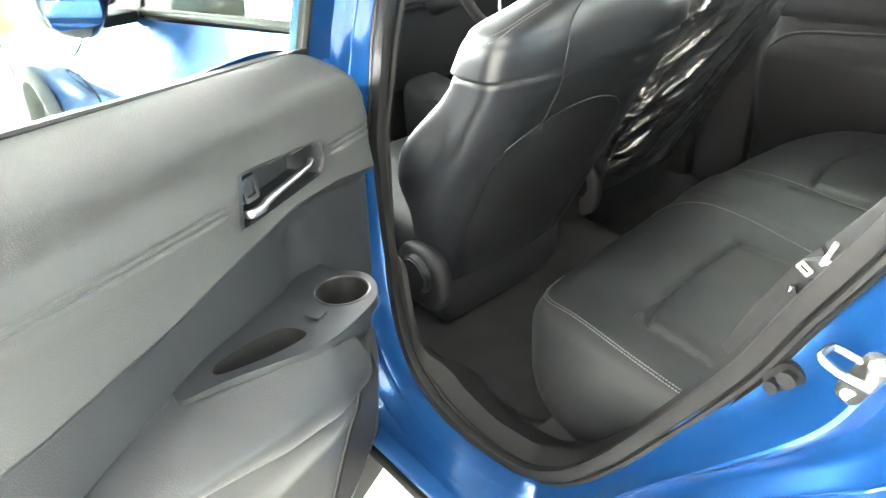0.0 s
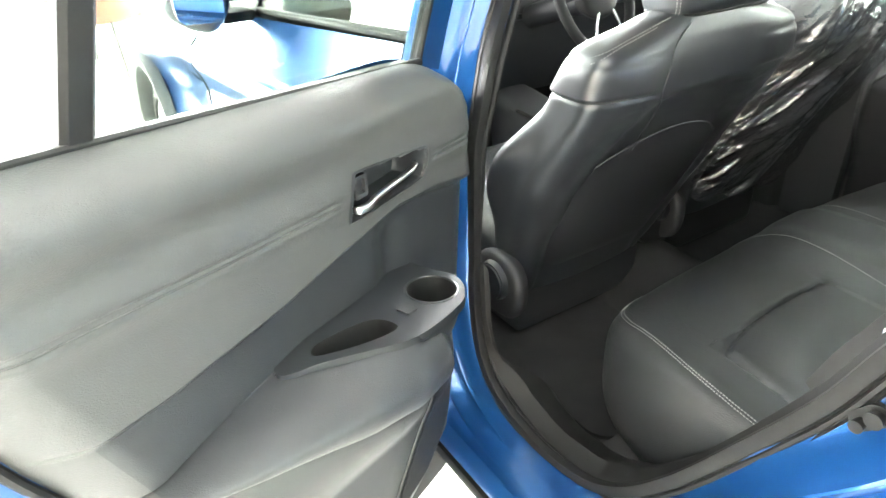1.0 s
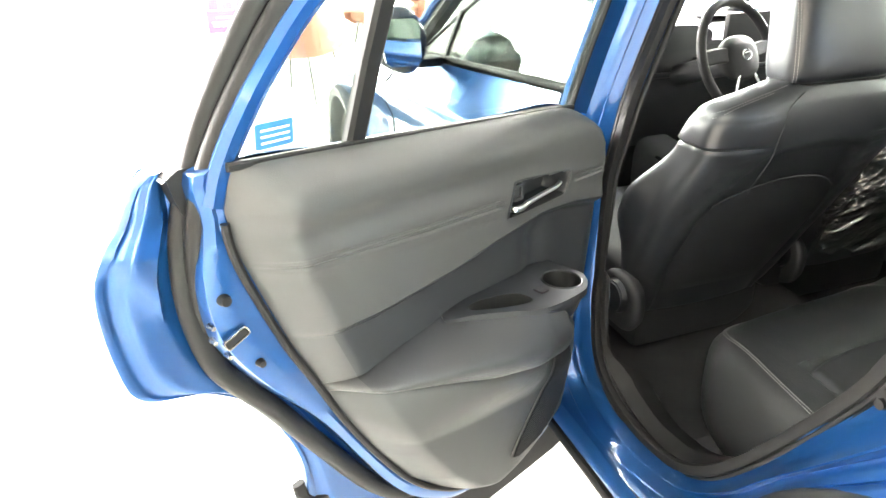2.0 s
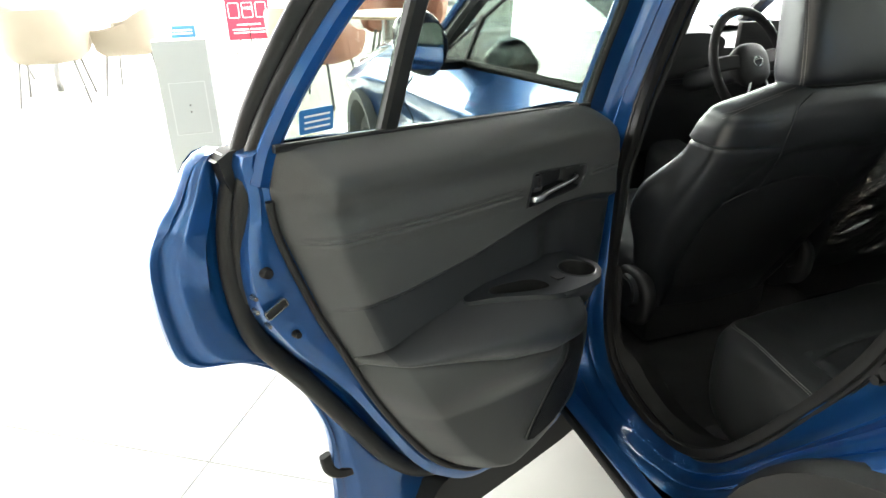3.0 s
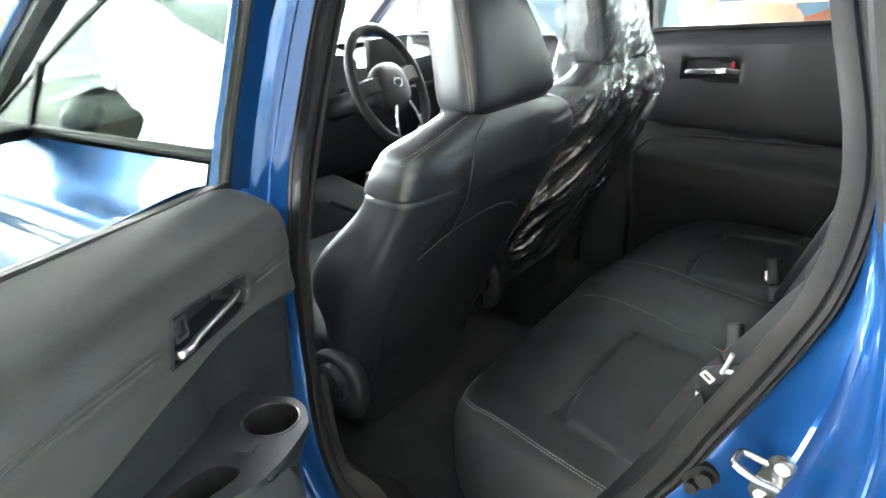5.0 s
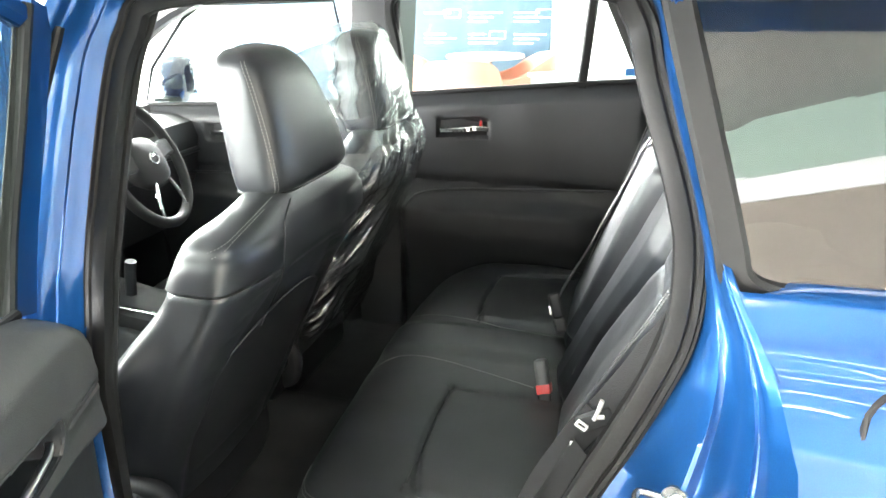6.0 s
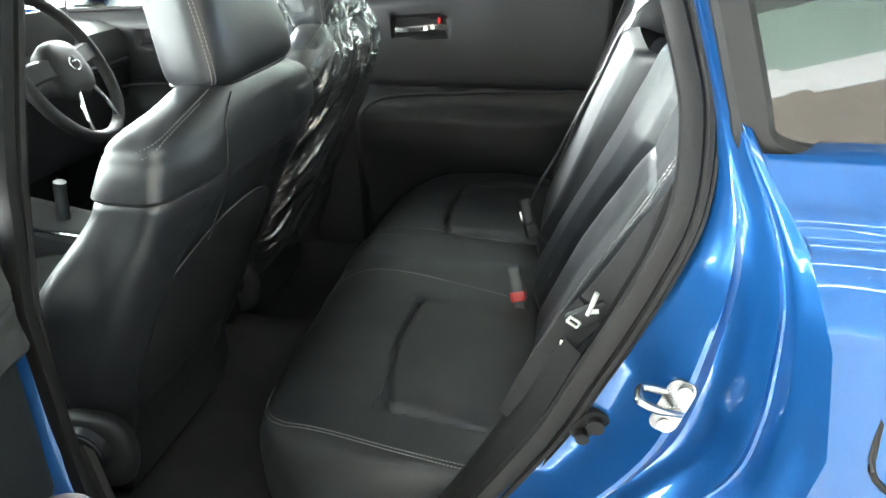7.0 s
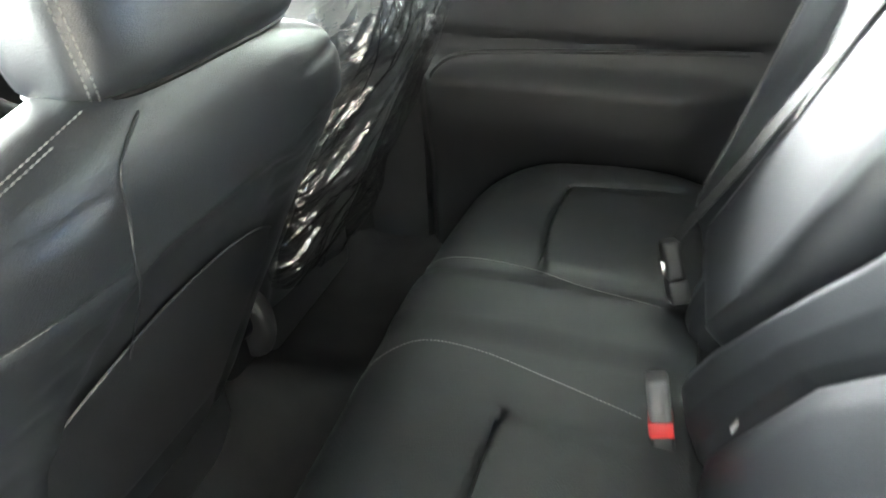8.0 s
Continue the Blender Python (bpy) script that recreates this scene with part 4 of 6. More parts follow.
def jamb_fittings():
    st = part("striker_plate", prism(rounded(-.014, .014, -.030, .030, .011), [], lambda a, b, h: (-.810 + .45 * a + .1 * b - .89 * h, .170 + .89 * a - .34 * b + .45 * h, .922 + b), 0, .004), STEEL, CAR, "zinc plated striker plate")
    loop = catmull([(-.800, .158, .930), (-.804, .18, .933), (-.805, .197, .936), (-.808, .204, .936), (-.820, .206, .934), (-.825, .203, .932), (-.826, .186, .926), (-.818, .163, .918)], 6)
    part("striker_loop", sweep(loop, circle(.0045, 10), up=(0, 1, 0)), STEEL, st)
    for z, y in ((.943, .163), (.901, .177)):
        bm = bmesh.new()
        bmesh.ops.create_cone(bm, cap_ends=True, segments=12, radius1=.0075, radius2=.006, depth=.006)
        part("bolt", moved(bm, pose(-.815, y, z, 0, 90, 0)), STEEL, st)
    bp = part("bump_stop", prism([(a * .81 - b * .58 + .248, a * .58 + b * .81 + .846) for a, b in rounded(-.015, .015, -.026, .026, .014)], [], lambda a, b, h: (-.758 - h + (b - .846) * -.1, a, b), 0, .014), RUBBER, CAR, "black rubber bump stop")
    for k, r in ((-.012, .008), (.011, .010)):
        bm = bmesh.new()
        bmesh.ops.create_cone(bm, cap_ends=True, segments=16, radius1=r, radius2=r * .8, depth=.016)
        part("rubber_button", moved(bm, pose(-.776, .248 - k * .58, .846 + k * .81, 0, 90, 0)), RUBBER, bp)


jamb_fittings()


# ---- interior shell ----
def interior():
    part("cabin_floor", box(-.86, .86, -.95, 2.3, .21, .262), CARPET, CAR, "black carpeted floor", False)
    rows = [[(x, y, .262 + .13 * math.exp(-(x / .14) ** 2) + .002 * math.sin(40 * x + 9 * y)) for x in np.linspace(-.62, .62, 50)] for y in np.linspace(.60, 2.2, 30)]
    part("carpet", grid(rows), CARPET, CAR, "black carpet with a centre tunnel")
    mat_o = rounded(-.60, -.20, .74, 1.16, .06)
    tagged(part("floor_mat", prism(mat_o, [], lambda a, b, h: (a, b, h), .266, .276), CARPET, None, "black carpet floor mat in the rear footwell"), category="floor mat")
    # inner sill trim
    rows = []
    for s in np.linspace(0, 1, 30):
        i = 9 + s * 10
        y = lerp(range(len(SEAL)), [p[0] for p in SEAL], i)
        z = lerp(range(len(SEAL)), [p[1] for p in SEAL], i)
        tow = ((.66 - y) * .10, (.85 - z) * .10)
        x0 = -.785 + lerp(range(len(SINK)), SINK, i)
        k = 1 - smooth01((i - 16.2) / 1.2) * .85
        rows.append([(x0, y + tow[0] * .15, z - .002), (x0 + .045 * k, y + tow[0] * .8, z + tow[1] * .3), (x0 + .095 * k, y + tow[0], z + tow[1] * .2 - .015), (x0 + .13 * k, y + tow[0], z - .06), (x0 + .14 * k, y + tow[0], .25)])
    part("sill_trim", grid(rows), DARKTRIM, CAR, "black moulded sill trim")
    # B-pillar trim and C-pillar trim
    rows = [[(side_x(z, x), y + dy, z) for x, dy in ((-.794, .004), (-.792, .02), (-.784, .05), (-.780, .09), (-.79, .12))] for z, y in ((.42, .93), (.7, .962), (.95, .942), (1.2, .925), (1.33, .914), (1.46, .885))]
    part("pillar_trim", grid(rows), DARKTRIM, CAR, "black centre pillar trim")
    rows = [[(side_x(z, x), y + dy, z) for x, dy in ((-.752, -.004), (-.748, -.05), (-.742, -.11), (-.735, -.20), (-.72, -.32))] for y, z in ((.37, .70), (.30, .85), (.26, .95), (.215, 1.05), (.19, 1.13), (.19, 1.2), (.205, 1.26), (.25, 1.37), (.30, 1.47))]
    part("pillar_trim", eye_scaled_mesh(grid(rows), .5), DARKTRIM, CAR, "black rear pillar trim")
    # roof
    rows = [[(x, y, 1.492 + .04 * (1 - (x / .75) ** 2)) for x in np.linspace(-.70, .745, 20)] for y in np.linspace(-.9, 1.75, 20)]
    part("headliner", grid(rows), HEADLINER, CAR, "grey fabric headliner")
    rows = [[(x, y, 1.528 + .05 * (1 - (x / .78) ** 2)) for x in np.linspace(-.80, .80, 20)] for y in np.linspace(-1.0, 1.75, 20)]
    part("roof", grid(rows), BLUE, CAR, "glossy blue roof")
    # rear end, load cover and tailgate
    part("seat_pan", box(-.70, .72, -.3, .70, .255, .36, .02), CARPET, CAR, "black carpeted seat pan")
    part("load_floor", box(-.70, .70, -.93, .20, .36, .58, .02), CARPET, CAR, "black carpeted load floor")
    part("load_cover", box(-.60, .60, -.75, .12, .93, .95, .006), TRIM_SOFT, CAR, "black load cover")
    part("tailgate", box(-.80, .80, -1.0, -.93, .35, 1.15, .03), BLUE, CAR, "blue tailgate")
    bm = prism([(-.70, 1.15), (.70, 1.15), (.62, 1.50), (-.62, 1.50)], [], lambda a, b, h: (a, -.98 + (b - 1.15) * .3 + h, b), 0, .005)
    part("rear_window", bm, TINTED, CAR, "tinted rear window", False)
    # windscreen, A-pillars
    bm = prism([(-.72, 1.08), (.72, 1.08), (.62, 1.50), (-.62, 1.50)], [], lambda a, b, h: (a, 2.55 - (b - 1.08) * 1.85 + h, b), 0, .005)
    ws = part("windscreen", bm, GLASS, CAR, "clear windscreen", False)
    ws.visible_shadow = False
    for s in (-1, 1):
        y = .06 if s < 0 else .24
        pil = catmull([(s * .80, 2.20 + y, 1.05), (s * .765, 1.98 + y, 1.21), (s * .725, 1.72 + y, 1.38), (s * .70, 1.50 + y, 1.475)], 6)
        pt = part("windscreen_pillar", sweep(pil, rect(.07, .05, .015)), TRIM, CAR, "dark grey windscreen pillar trim")
        if s < 0:
            part("pillar_skin", sweep([(p[0] - .030, p[1] + .012, p[2] + .014) for p in pil], rect(.05, .03, .010)), BLUE, pt, "glossy blue outer skin")


interior()


def near_front_door():
    rows = []
    for y in np.linspace(1.02, 2.12, 40):
        top = lerp([1.0, 2.0, 2.4], [1.12, 1.045, 1.02], y)
        rows.append([(-.79 - .012 * math.sin(v * 9) * .3 + .05 * math.exp(-((.30 + (top - .30) * v - .80) / .05) ** 2) - .03 * smooth01((v - .93) / .07), y, .30 + (top - .30) * v) for v in np.linspace(0, 1, 40)])
    d = part("front_door_trim", grid(rows), TRIM_SOFT, CAR, "black front door trim, closed")
    part("belt_moulding", sweep([(-.835, y, lerp([1.0, 2.0, 2.4], [1.122, 1.047, 1.022], y)) for y in np.linspace(1.03, 2.1, 12)], rect(.03, .014, .004)), RUBBER, d)
    part("firewall", box(-.86, .86, 2.28, 2.34, .24, 1.05, .01), CARPET, CAR, "black carpeted bulkhead")
    part("kick_panel", box(.70, .835, 2.05, 2.28, .26, 1.05, .03), TRIM_SOFT, CAR, "black kick panel")
    part("kick_panel", box(-.84, -.70, 2.05, 2.25, .26, 1.05, .03), TRIM_SOFT, CAR, "black kick panel")


near_front_door()


def far_side():
    """Right-hand doors, closed, seen from inside."""
    win_z = lambda y: lerp([.18, .41, 1.0, 1.15, 2.1], [1.214, 1.199, 1.151, 1.12, 1.08], y)
    def face(y, z, ya, yb):
        top = win_z(y)
        e = min(y - ya, yb - y, top - z)
        x = .775 - .05 * smooth01(e / .05)
        x -= .045 * smooth01((.81 - z) / .05) * (1 - smooth01((.70 - z) / .22)) * smooth01((y - ya - .05) / .2)
        x += .012 * math.exp(-((z - .845) / .03) ** 2)
        x += .006 * math.exp(-((z - .86) / .005) ** 2)
        if ya < .6 and .70 < y < .885 and 1.015 < z < 1.085:
            x += .03 * smooth01(min(y - .70, .885 - y, z - 1.015, 1.085 - z) / .010)
        if ya > 1 and 1.62 < y < 1.80 and .965 < z < 1.03:
            x += .03 * smooth01(min(y - 1.62, 1.80 - y, z - .965, 1.03 - z) / .010)
        return x
    for nm, ya, yb in (("rear", .17, 1.04), ("front", 1.20, 2.10)):
        rows = []
        for i in range(81):
            s = i / 80
            row = []
            for j in range(81):
                y = ya + (yb - ya) * j / 80
                z = .255 + (win_z(y) - .255) * s
                row.append((face(y, z, ya, yb), y, z))
            rows.append(row)
        d = part("passenger_door", grid(rows), TRIM_SOFT, CAR, "black door trim with window above, closed")
        hy = .79 if nm == "rear" else 1.71
        hz = 1.045 if nm == "rear" else .997
        part("door_handle", sweep(catmull([(.742, hy + .085, hz - .008), (.728, hy + .03, hz - .004), (.728, hy - .01, hz), (.735, hy - .04, hz + .004), (.738, hy - .085, hz + .002)], 6), rect(.012, .018, .003), up=(0, 0, 1)), CHROME, d, "satin chrome door handle")
        part("lock_lever", box(.742, .755, hy - .060, hy - .052, hz + .006, hz + .030, .003), RED if nm == "rear" else TRIM_SOFT, d, "lock lever with a red mark")
        part("belt_moulding", sweep([(.765, y, win_z(y) + .004) for y in np.linspace(ya, yb, 12)], rect(.02, .014, .004)), RUBBER, d)
        part("armrest_trim", sweep(catmull([(.70, ya + .12, .868), (.70, ya + .4, .855), (.69, yb - .15, .835), (.685, yb - .06, .79), (.69, yb - .05, .75)], 6), rect(.008, .010, .003)), TRIM_SOFT, d, "black trim strip")
    # windows
    g = part("side_window", prism([(.42, 1.20), (1.0, 1.152), (1.02, 1.48), (.40, 1.48)], [], lambda a, b, h: (.785 - (b - 1.15) * .16 + h, a, b), 0, .004), GLASS, CAR, "clear side window", False)
    q = part("quarter_pane", prism([(.20, 1.212), (.39, 1.20), (.37, 1.45), (.30, 1.44), (.25, 1.36)], [], lambda a, b, h: (.785 - (b - 1.15) * .16 + h, a, b), 0, .004), GLASS, CAR, "clear fixed quarter pane", False)
    for p in (g, q):
        p.visible_shadow = False
    lean = lambda y, z: (.78 - (z - 1.15) * .16, y, z)
    part("window_divider", sweep([lean(.408, 1.19), lean(.384, 1.46)], rect(.03, .028, .006), up=(1, 0, 0)), RUBBER, CAR, "black window divider bar")
    part("window_header", sweep(catmull([lean(1.03, 1.14), lean(1.03, 1.3), lean(1.03, 1.47), lean(.8, 1.492), lean(.45, 1.487), lean(.30, 1.465), lean(.235, 1.375), lean(.19, 1.24), lean(.17, 1.2)], 6), rect(.035, .03, .008), up=(1, 0, 0)), RUBBER, CAR, "black window frame")
    rows = [[(.77 - lx, y + dy, z) for lx, dy in ((-.06, -.12), (.02, -.09), (.04, 0), (.03, .08), (-.06, .12))] for z, y in ((.24, 1.13), (1.0, 1.13), (1.2, 1.12), (1.47, 1.10))]
    part("pillar_trim", grid(rows), TRIM_SOFT, CAR, "black centre pillar trim")
    part("body_side", box(.84, .90, -.95, 3.0, .20, 1.08, .02), BLUE, CAR, "glossy blue body side")
    rows = [[(x, y, z) for x, y in ((.775, .18), (.72, .15), (.66, .05), (.62, -.3))] for z in np.linspace(.7, 1.47, 6)]
    part("pillar_trim", grid(rows), TRIM, CAR, "dark grey rear pillar trim")
    part("sticker", prism([(.235, 1.232), (.275, 1.230), (.275, 1.253), (.235, 1.255)], [], lambda a, b, h: (.766 - (b - 1.15) * .16 - h, a, b), 0, .001), STICKER, q, "blue sticker", False)


far_side()
# ---- seats ----
def front_seat(cx, dy, covered):
    s = thing("front_seat", "black leather front seat under a clear plastic cover" if covered else "black leather front seat with grey contrast stitching", "car seat", (cx, 1.3 + dy, .26), "front seats")
    wide = 0 if covered else .021
    L = Loft([(.42, (0, 1.165, .42), .20, .055, 3.5), (.55, (0, 1.145, .55), .265, .080, 3.6), (.70, (0, 1.085, .70), .297, .090, 3.6), (.85, (0, 1.005, .85), .305, .086, 3.6), (.96, (0, .930, .96), .288 + wide * .5, .074, 3.6), (1.0, (0, .912, 1.0), .278 + wide, .070, 3.6), (1.05, (0, .898, 1.05), .262 + wide * 1.4, .063, 3.3), (1.08, (0, .893, 1.08), .236 + wide * 2, .058, 3.2), (1.10, (0, .890, 1.10), .205 + wide * 1.8, .052, 3), (1.13, (0, .890, 1.13), .14, .04, 2.6), (1.14, (0, .892, 1.14), .06, .02, 2.4)])
    place = Matrix.Translation((0, -1.3, -.26))
    def step(p):
        q = np.array(p)
        if q[1] < .97:
            k = .010 * smooth01((q[2] - .998) / .006) * smooth01((.98 - q[1]) / .03) * smooth01((1.10 - q[2]) / .06)
            k -= .005 * math.exp(-((q[2] - .998) / .005) ** 2)
            k -= .004 * math.exp(-((q[2] - 1.068) / .005) ** 2) * (abs(q[0]) > .05)
            k *= smooth01((abs(q[0]) - .13) / .05)
            v = np.array((q[0] * .5, q[1] - .93, 0))
            q = q + v / (np.linalg.norm(v) + 1e-6) * k
        # full shoulders that reach forward beside the neck of the seat
        front = q[1] - lerp([.55, .7, .85, .96, 1.05, 1.1], [1.145, 1.085, 1.005, .93, .898, .89], q[2])
        q[1] += .026 * smooth01((q[2] - .62) / .15) * smooth01((1.12 - q[2]) / .05) * smooth01((front + .03) / .07) * smooth01((abs(q[0]) - .12) / .10)
        # the back panel lies sunk between the side bolsters
        mid = lerp([.5, .7, .85, 1.0], [1.155, 1.085, 1.005, .912], q[2])
        if q[1] < mid:
            g = lerp([.45, .60, .75, .88, .96, 1.0], [.20, .215, .215, .19, .15, .10], q[2])
            low = smooth01((.998 - q[2]) / .03) * smooth01((mid - q[1]) / .04)
            q[1] += low * (.016 * smooth01((g - abs(q[0])) / .022) + .004 * math.exp(-((abs(q[0]) - g) / .006) ** 2)) + .004 * low * math.exp(-((abs(q[0]) - g - .045) / .004) ** 2) * smooth01((q[2] - .70) / .1)
        if wide:
            fl = math.exp(-((q[2] - .84) / (.075 if q[2] > .84 else .15)) ** 2) * smooth01((q[1] - lerp([.5, .7, .85, 1.0], [1.16, 1.08, 1.0, .91], q[2])) / .07) * smooth01((abs(q[0]) - .16) / .12)
            q[0] += math.copysign(.052 * fl, q[0])
        q[1] += .004 * noise.noise(Vector((q[0] * 8 + cx, 1, q[2] * 8)))
        return q
    back = part("backrest", moved(L.mesh(110, 130, step), place), LEATHER, s, "black leather backrest")
    off = np.array((0, -1.3, -.26))
    at = lambda z, k, o=.0012: L.at(z, math.pi * k, o) + off
    stitch([at(z, k) for z, k in zip(np.linspace(1.005, 1.0, 30), np.linspace(.62, 1.30, 30))], back)
    for o in (0, .012):
        stitch(catmull([at(1.128 - o, 1.22), at(1.105 - o, 1.14), at(1.085 - o, 1.06), at(1.068 - o, .95), at(1.066 - o, .80)], 8), back)
    # thread down the front edge of the side bolster
    stitch([at(z, k, .0015) for z, k in zip(np.linspace(1.0, .78, 24), [lerp([.78, .9, 1.0], [.80, .80, .86], z) for z in np.linspace(1.0, .78, 24)])], back)
    seam = [at(z, k, .001) for z, k in zip(np.linspace(1.115, .86, 20), [lerp([.86, 1.0, 1.11], [1.44, 1.42, 1.40], z) for z in np.linspace(1.115, .86, 20)])]
    stitch(seam, back, .0014, LEATHER, "seam")
    # map pocket
    rows = []
    for i in range(25):
        v = i / 24
        row = []
        for j in range(31):
            x = -.205 + .41 * j / 30
            top = .80 + .085 * (1 - abs(x / .205) ** 2.2)
            z = .50 + (top - .50) * v
            a = math.acos(max(-1, min(1, math.copysign(abs(x / .275) ** (3.6 / 2), x))))
            p = L.at(z, -a, -.010 + .012 * math.sin(math.pi * min(1, v * 1.02)) ** .5 * (1 - abs(x / .21) ** 4)) + off
            row.append(p)
        rows.append(row)
    part("seat_pocket", grid(rows), POCKET_VINYL, back, "black map pocket")
    stitch([Vector(p) + Vector((0, -.001, .001)) for p in rows[-1]], back, .0018, POCKET_VINYL, "pocket_edge")
    # headrest
    H = Loft([(1.118, (.035, .905, 1.118), .10, .03, 3), (1.125, (.035, .900, 1.125), .145, .052, 3.6), (1.15, (.035, .896, 1.15), .158, .064, 4), (1.23, (.016, .902, 1.23), .140, .066, 4), (1.31, (-.008, .911, 1.31), .116, .062, 4), (1.352, (-.022, .917, 1.352), .098, .056, 3.6), (1.370, (-.028, .919, 1.370), .082, .047, 3.2), (1.382, (-.031, .920, 1.382), .058, .034, 2.8), (1.387, (-.032, .920, 1.387), .022, .012, 2.4)])
    hr = part("headrest", moved(H.mesh(56, 36), place), LEATHER, s, "black leather headrest")
    hat = lambda z, k: H.at(z, math.pi * k, .0012) + off
    for o in (0, .035):
        stitch([hat(z, lerp([1.12, 1.38], [1.14, 1.06], z) + o) for z in np.linspace(1.128, 1.366, 24)], hr)
    stitch([hat(1.127, k) for k in np.linspace(.6, 2.4, 50)], hr, .003, RUBBER, "piping")
    for x in (-.05, .09):
        part("headrest_post", sweep([(x, .90 - 1.3, 1.10 - .26), (x, .905 - 1.3, 1.15 - .26)], circle(.007, 8)), CHROME, s)
    # cushion
    C = Loft([(1.16, (0, 1.16, .50), .20, .05, 3), (1.19, (0, 1.19, .50), .245, .085, 4), (1.45, (0, 1.45, .51), .255, .09, 4), (1.60, (0, 1.60, .53), .245, .085, 4), (1.66, (0, 1.66, .53), .19, .05, 3)], (1, 0, 0), (0, 0, 1))
    part("seat_cushion", moved(C.mesh(40, 24), place), PERFORATED, s, "black leather seat cushion")
    part("seat_base", moved(box(-.22, .22, 1.14, 1.6, .29, .44, .02), place), TRIM_SOFT, s, "black plastic seat base")
    # side shield with recliner cover
    part("side_shield", moved(Loft([(-.262, (-.262, 1.13, .485), .075, .075, 2.6), (-.285, (-.285, 1.13, .485), .085, .085, 2.6), (-.30, (-.30, 1.13, .485), .082, .082, 2.6), (-.306, (-.306, 1.13, .485), .07, .07, 2.4)], (0, 1, 0), (0, 0, 1)).mesh(36, 12), place), TRIM_SOFT, s, "black plastic side shield")
    bm = bmesh.new()
    bmesh.ops.create_cone(bm, cap_ends=True, segments=36, radius1=.052, radius2=.046, depth=.022)
    bmesh.ops.bevel(bm, geom=[e for e in bm.edges if len(e.link_faces) == 2 and e.calc_face_angle(0) > 1], offset=.004, segments=2, affect="EDGES")
    part("recliner_cover", moved(bm, place @ pose(-.315, 1.125, .505, 0, -90, 0)), SATIN, s, "round black recliner cover")
    s.location = (cx, 1.3 + dy, .26)
    return s


driver = front_seat(-.30, 0, False)
passenger = front_seat(.32, .05, True)


def plastic_cover():
    th = thing("plastic_cover", "clear crumpled plastic cover over the front seat", "seat cover", (.32, .97, .54))
    secs = [(.50, 1.155, .20, .10), (.60, 1.135, .25, .12), (.75, 1.075, .285, .125), (.90, 1.0, .295, .12), (1.0, .95, .295, .115), (1.08, .935, .275, .11), (1.12, .935, .205, .09), (1.17, .94, .178, .085), (1.26, .945, .160, .083), (1.34, .958, .132, .075), (1.385, .962, .105, .062), (1.405, .962, .06, .035)]
    L = Loft([(z, (.01 + lerp([1.13, 1.2, 1.36], [0, .015, -.03], z), y + .02 - .97, z - .54), a, b, 3) for z, y, a, b in secs])
    n, m = 260, 260
    rows = []
    for i in range(m + 1):
        row = []
        for j in range(n):
            a = 2 * math.pi * j / n
            low = max(.50, .50 + .05 * math.sin(a * 2 + .6) + .06 * math.cos(a) + .03 * math.sin(5 * a))
            z = low + (1.405 - low) * i / m
            q = Vector(L.at(z, a))
            f, g = (q.x - q.z * .8) * .8, (q.x + q.z) * .7
            k = noise.noise(q * 5) * .018
            k += (.5 - abs(noise.noise(Vector((f * 12, g * 4.5, q.y * 5 + 2))))) * .036
            k += (.5 - abs(noise.noise(Vector((f * 32 + 5, g * 9, q.y * 12))))) * .015
            k += (.5 - abs(noise.noise(Vector((f * 75 + 2, g * 24, q.y * 26))))) * .008
            calm = 1 - .55 * smooth01((q.z + .54 - 1.13) / .08)
            k = .012 * (1 - calm) + k * calm
            row.append(q + Vector((math.cos(a), math.sin(a), .2)) * (k - .016))
        rows.append(row)
    cut = int(m * .66)
    part("backrest_cover", grid(rows[:cut + 1], wrap_u=True), FILM, th, "clear crumpled plastic film")
    fold = []
    for v in np.linspace(0, 1, 24):
        l = Vector((-.05, .99, 1.345)).lerp(Vector((.13, .965, 1.165)), v)
        r = Vector((.20, .955, 1.385)).lerp(Vector((.215, .945, 1.165)), v)
        fold.append([l.lerp(r, u) + Vector((0, .006 * math.sin(u * 9 + v * 5) + .004 * math.sin(v * 17), 0)) - Vector((.32, .97, .54)) for u in np.linspace(0, 1, 20)])
    part("loose_fold", grid(fold), FILM_FOLD, th, "fold of loose plastic film, whitened for its reflection")
    part("headrest_cover", grid(rows[cut:], wrap_u=True), FILM_TIGHT, th, "clear plastic film over the headrest")


plastic_cover()


def seam_dist(x, y, pts):
    best = 9
    for (ax, ay), (bx, by) in zip(pts, pts[1:]):
        dx, dy = bx - ax, by - ay
        t = max(0, min(1, ((x - ax) * dx + (y - ay) * dy) / (dx * dx + dy * dy + 1e-9)))
        best = min(best, math.hypot(x - ax - t * dx, y - ay - t * dy))
    return best


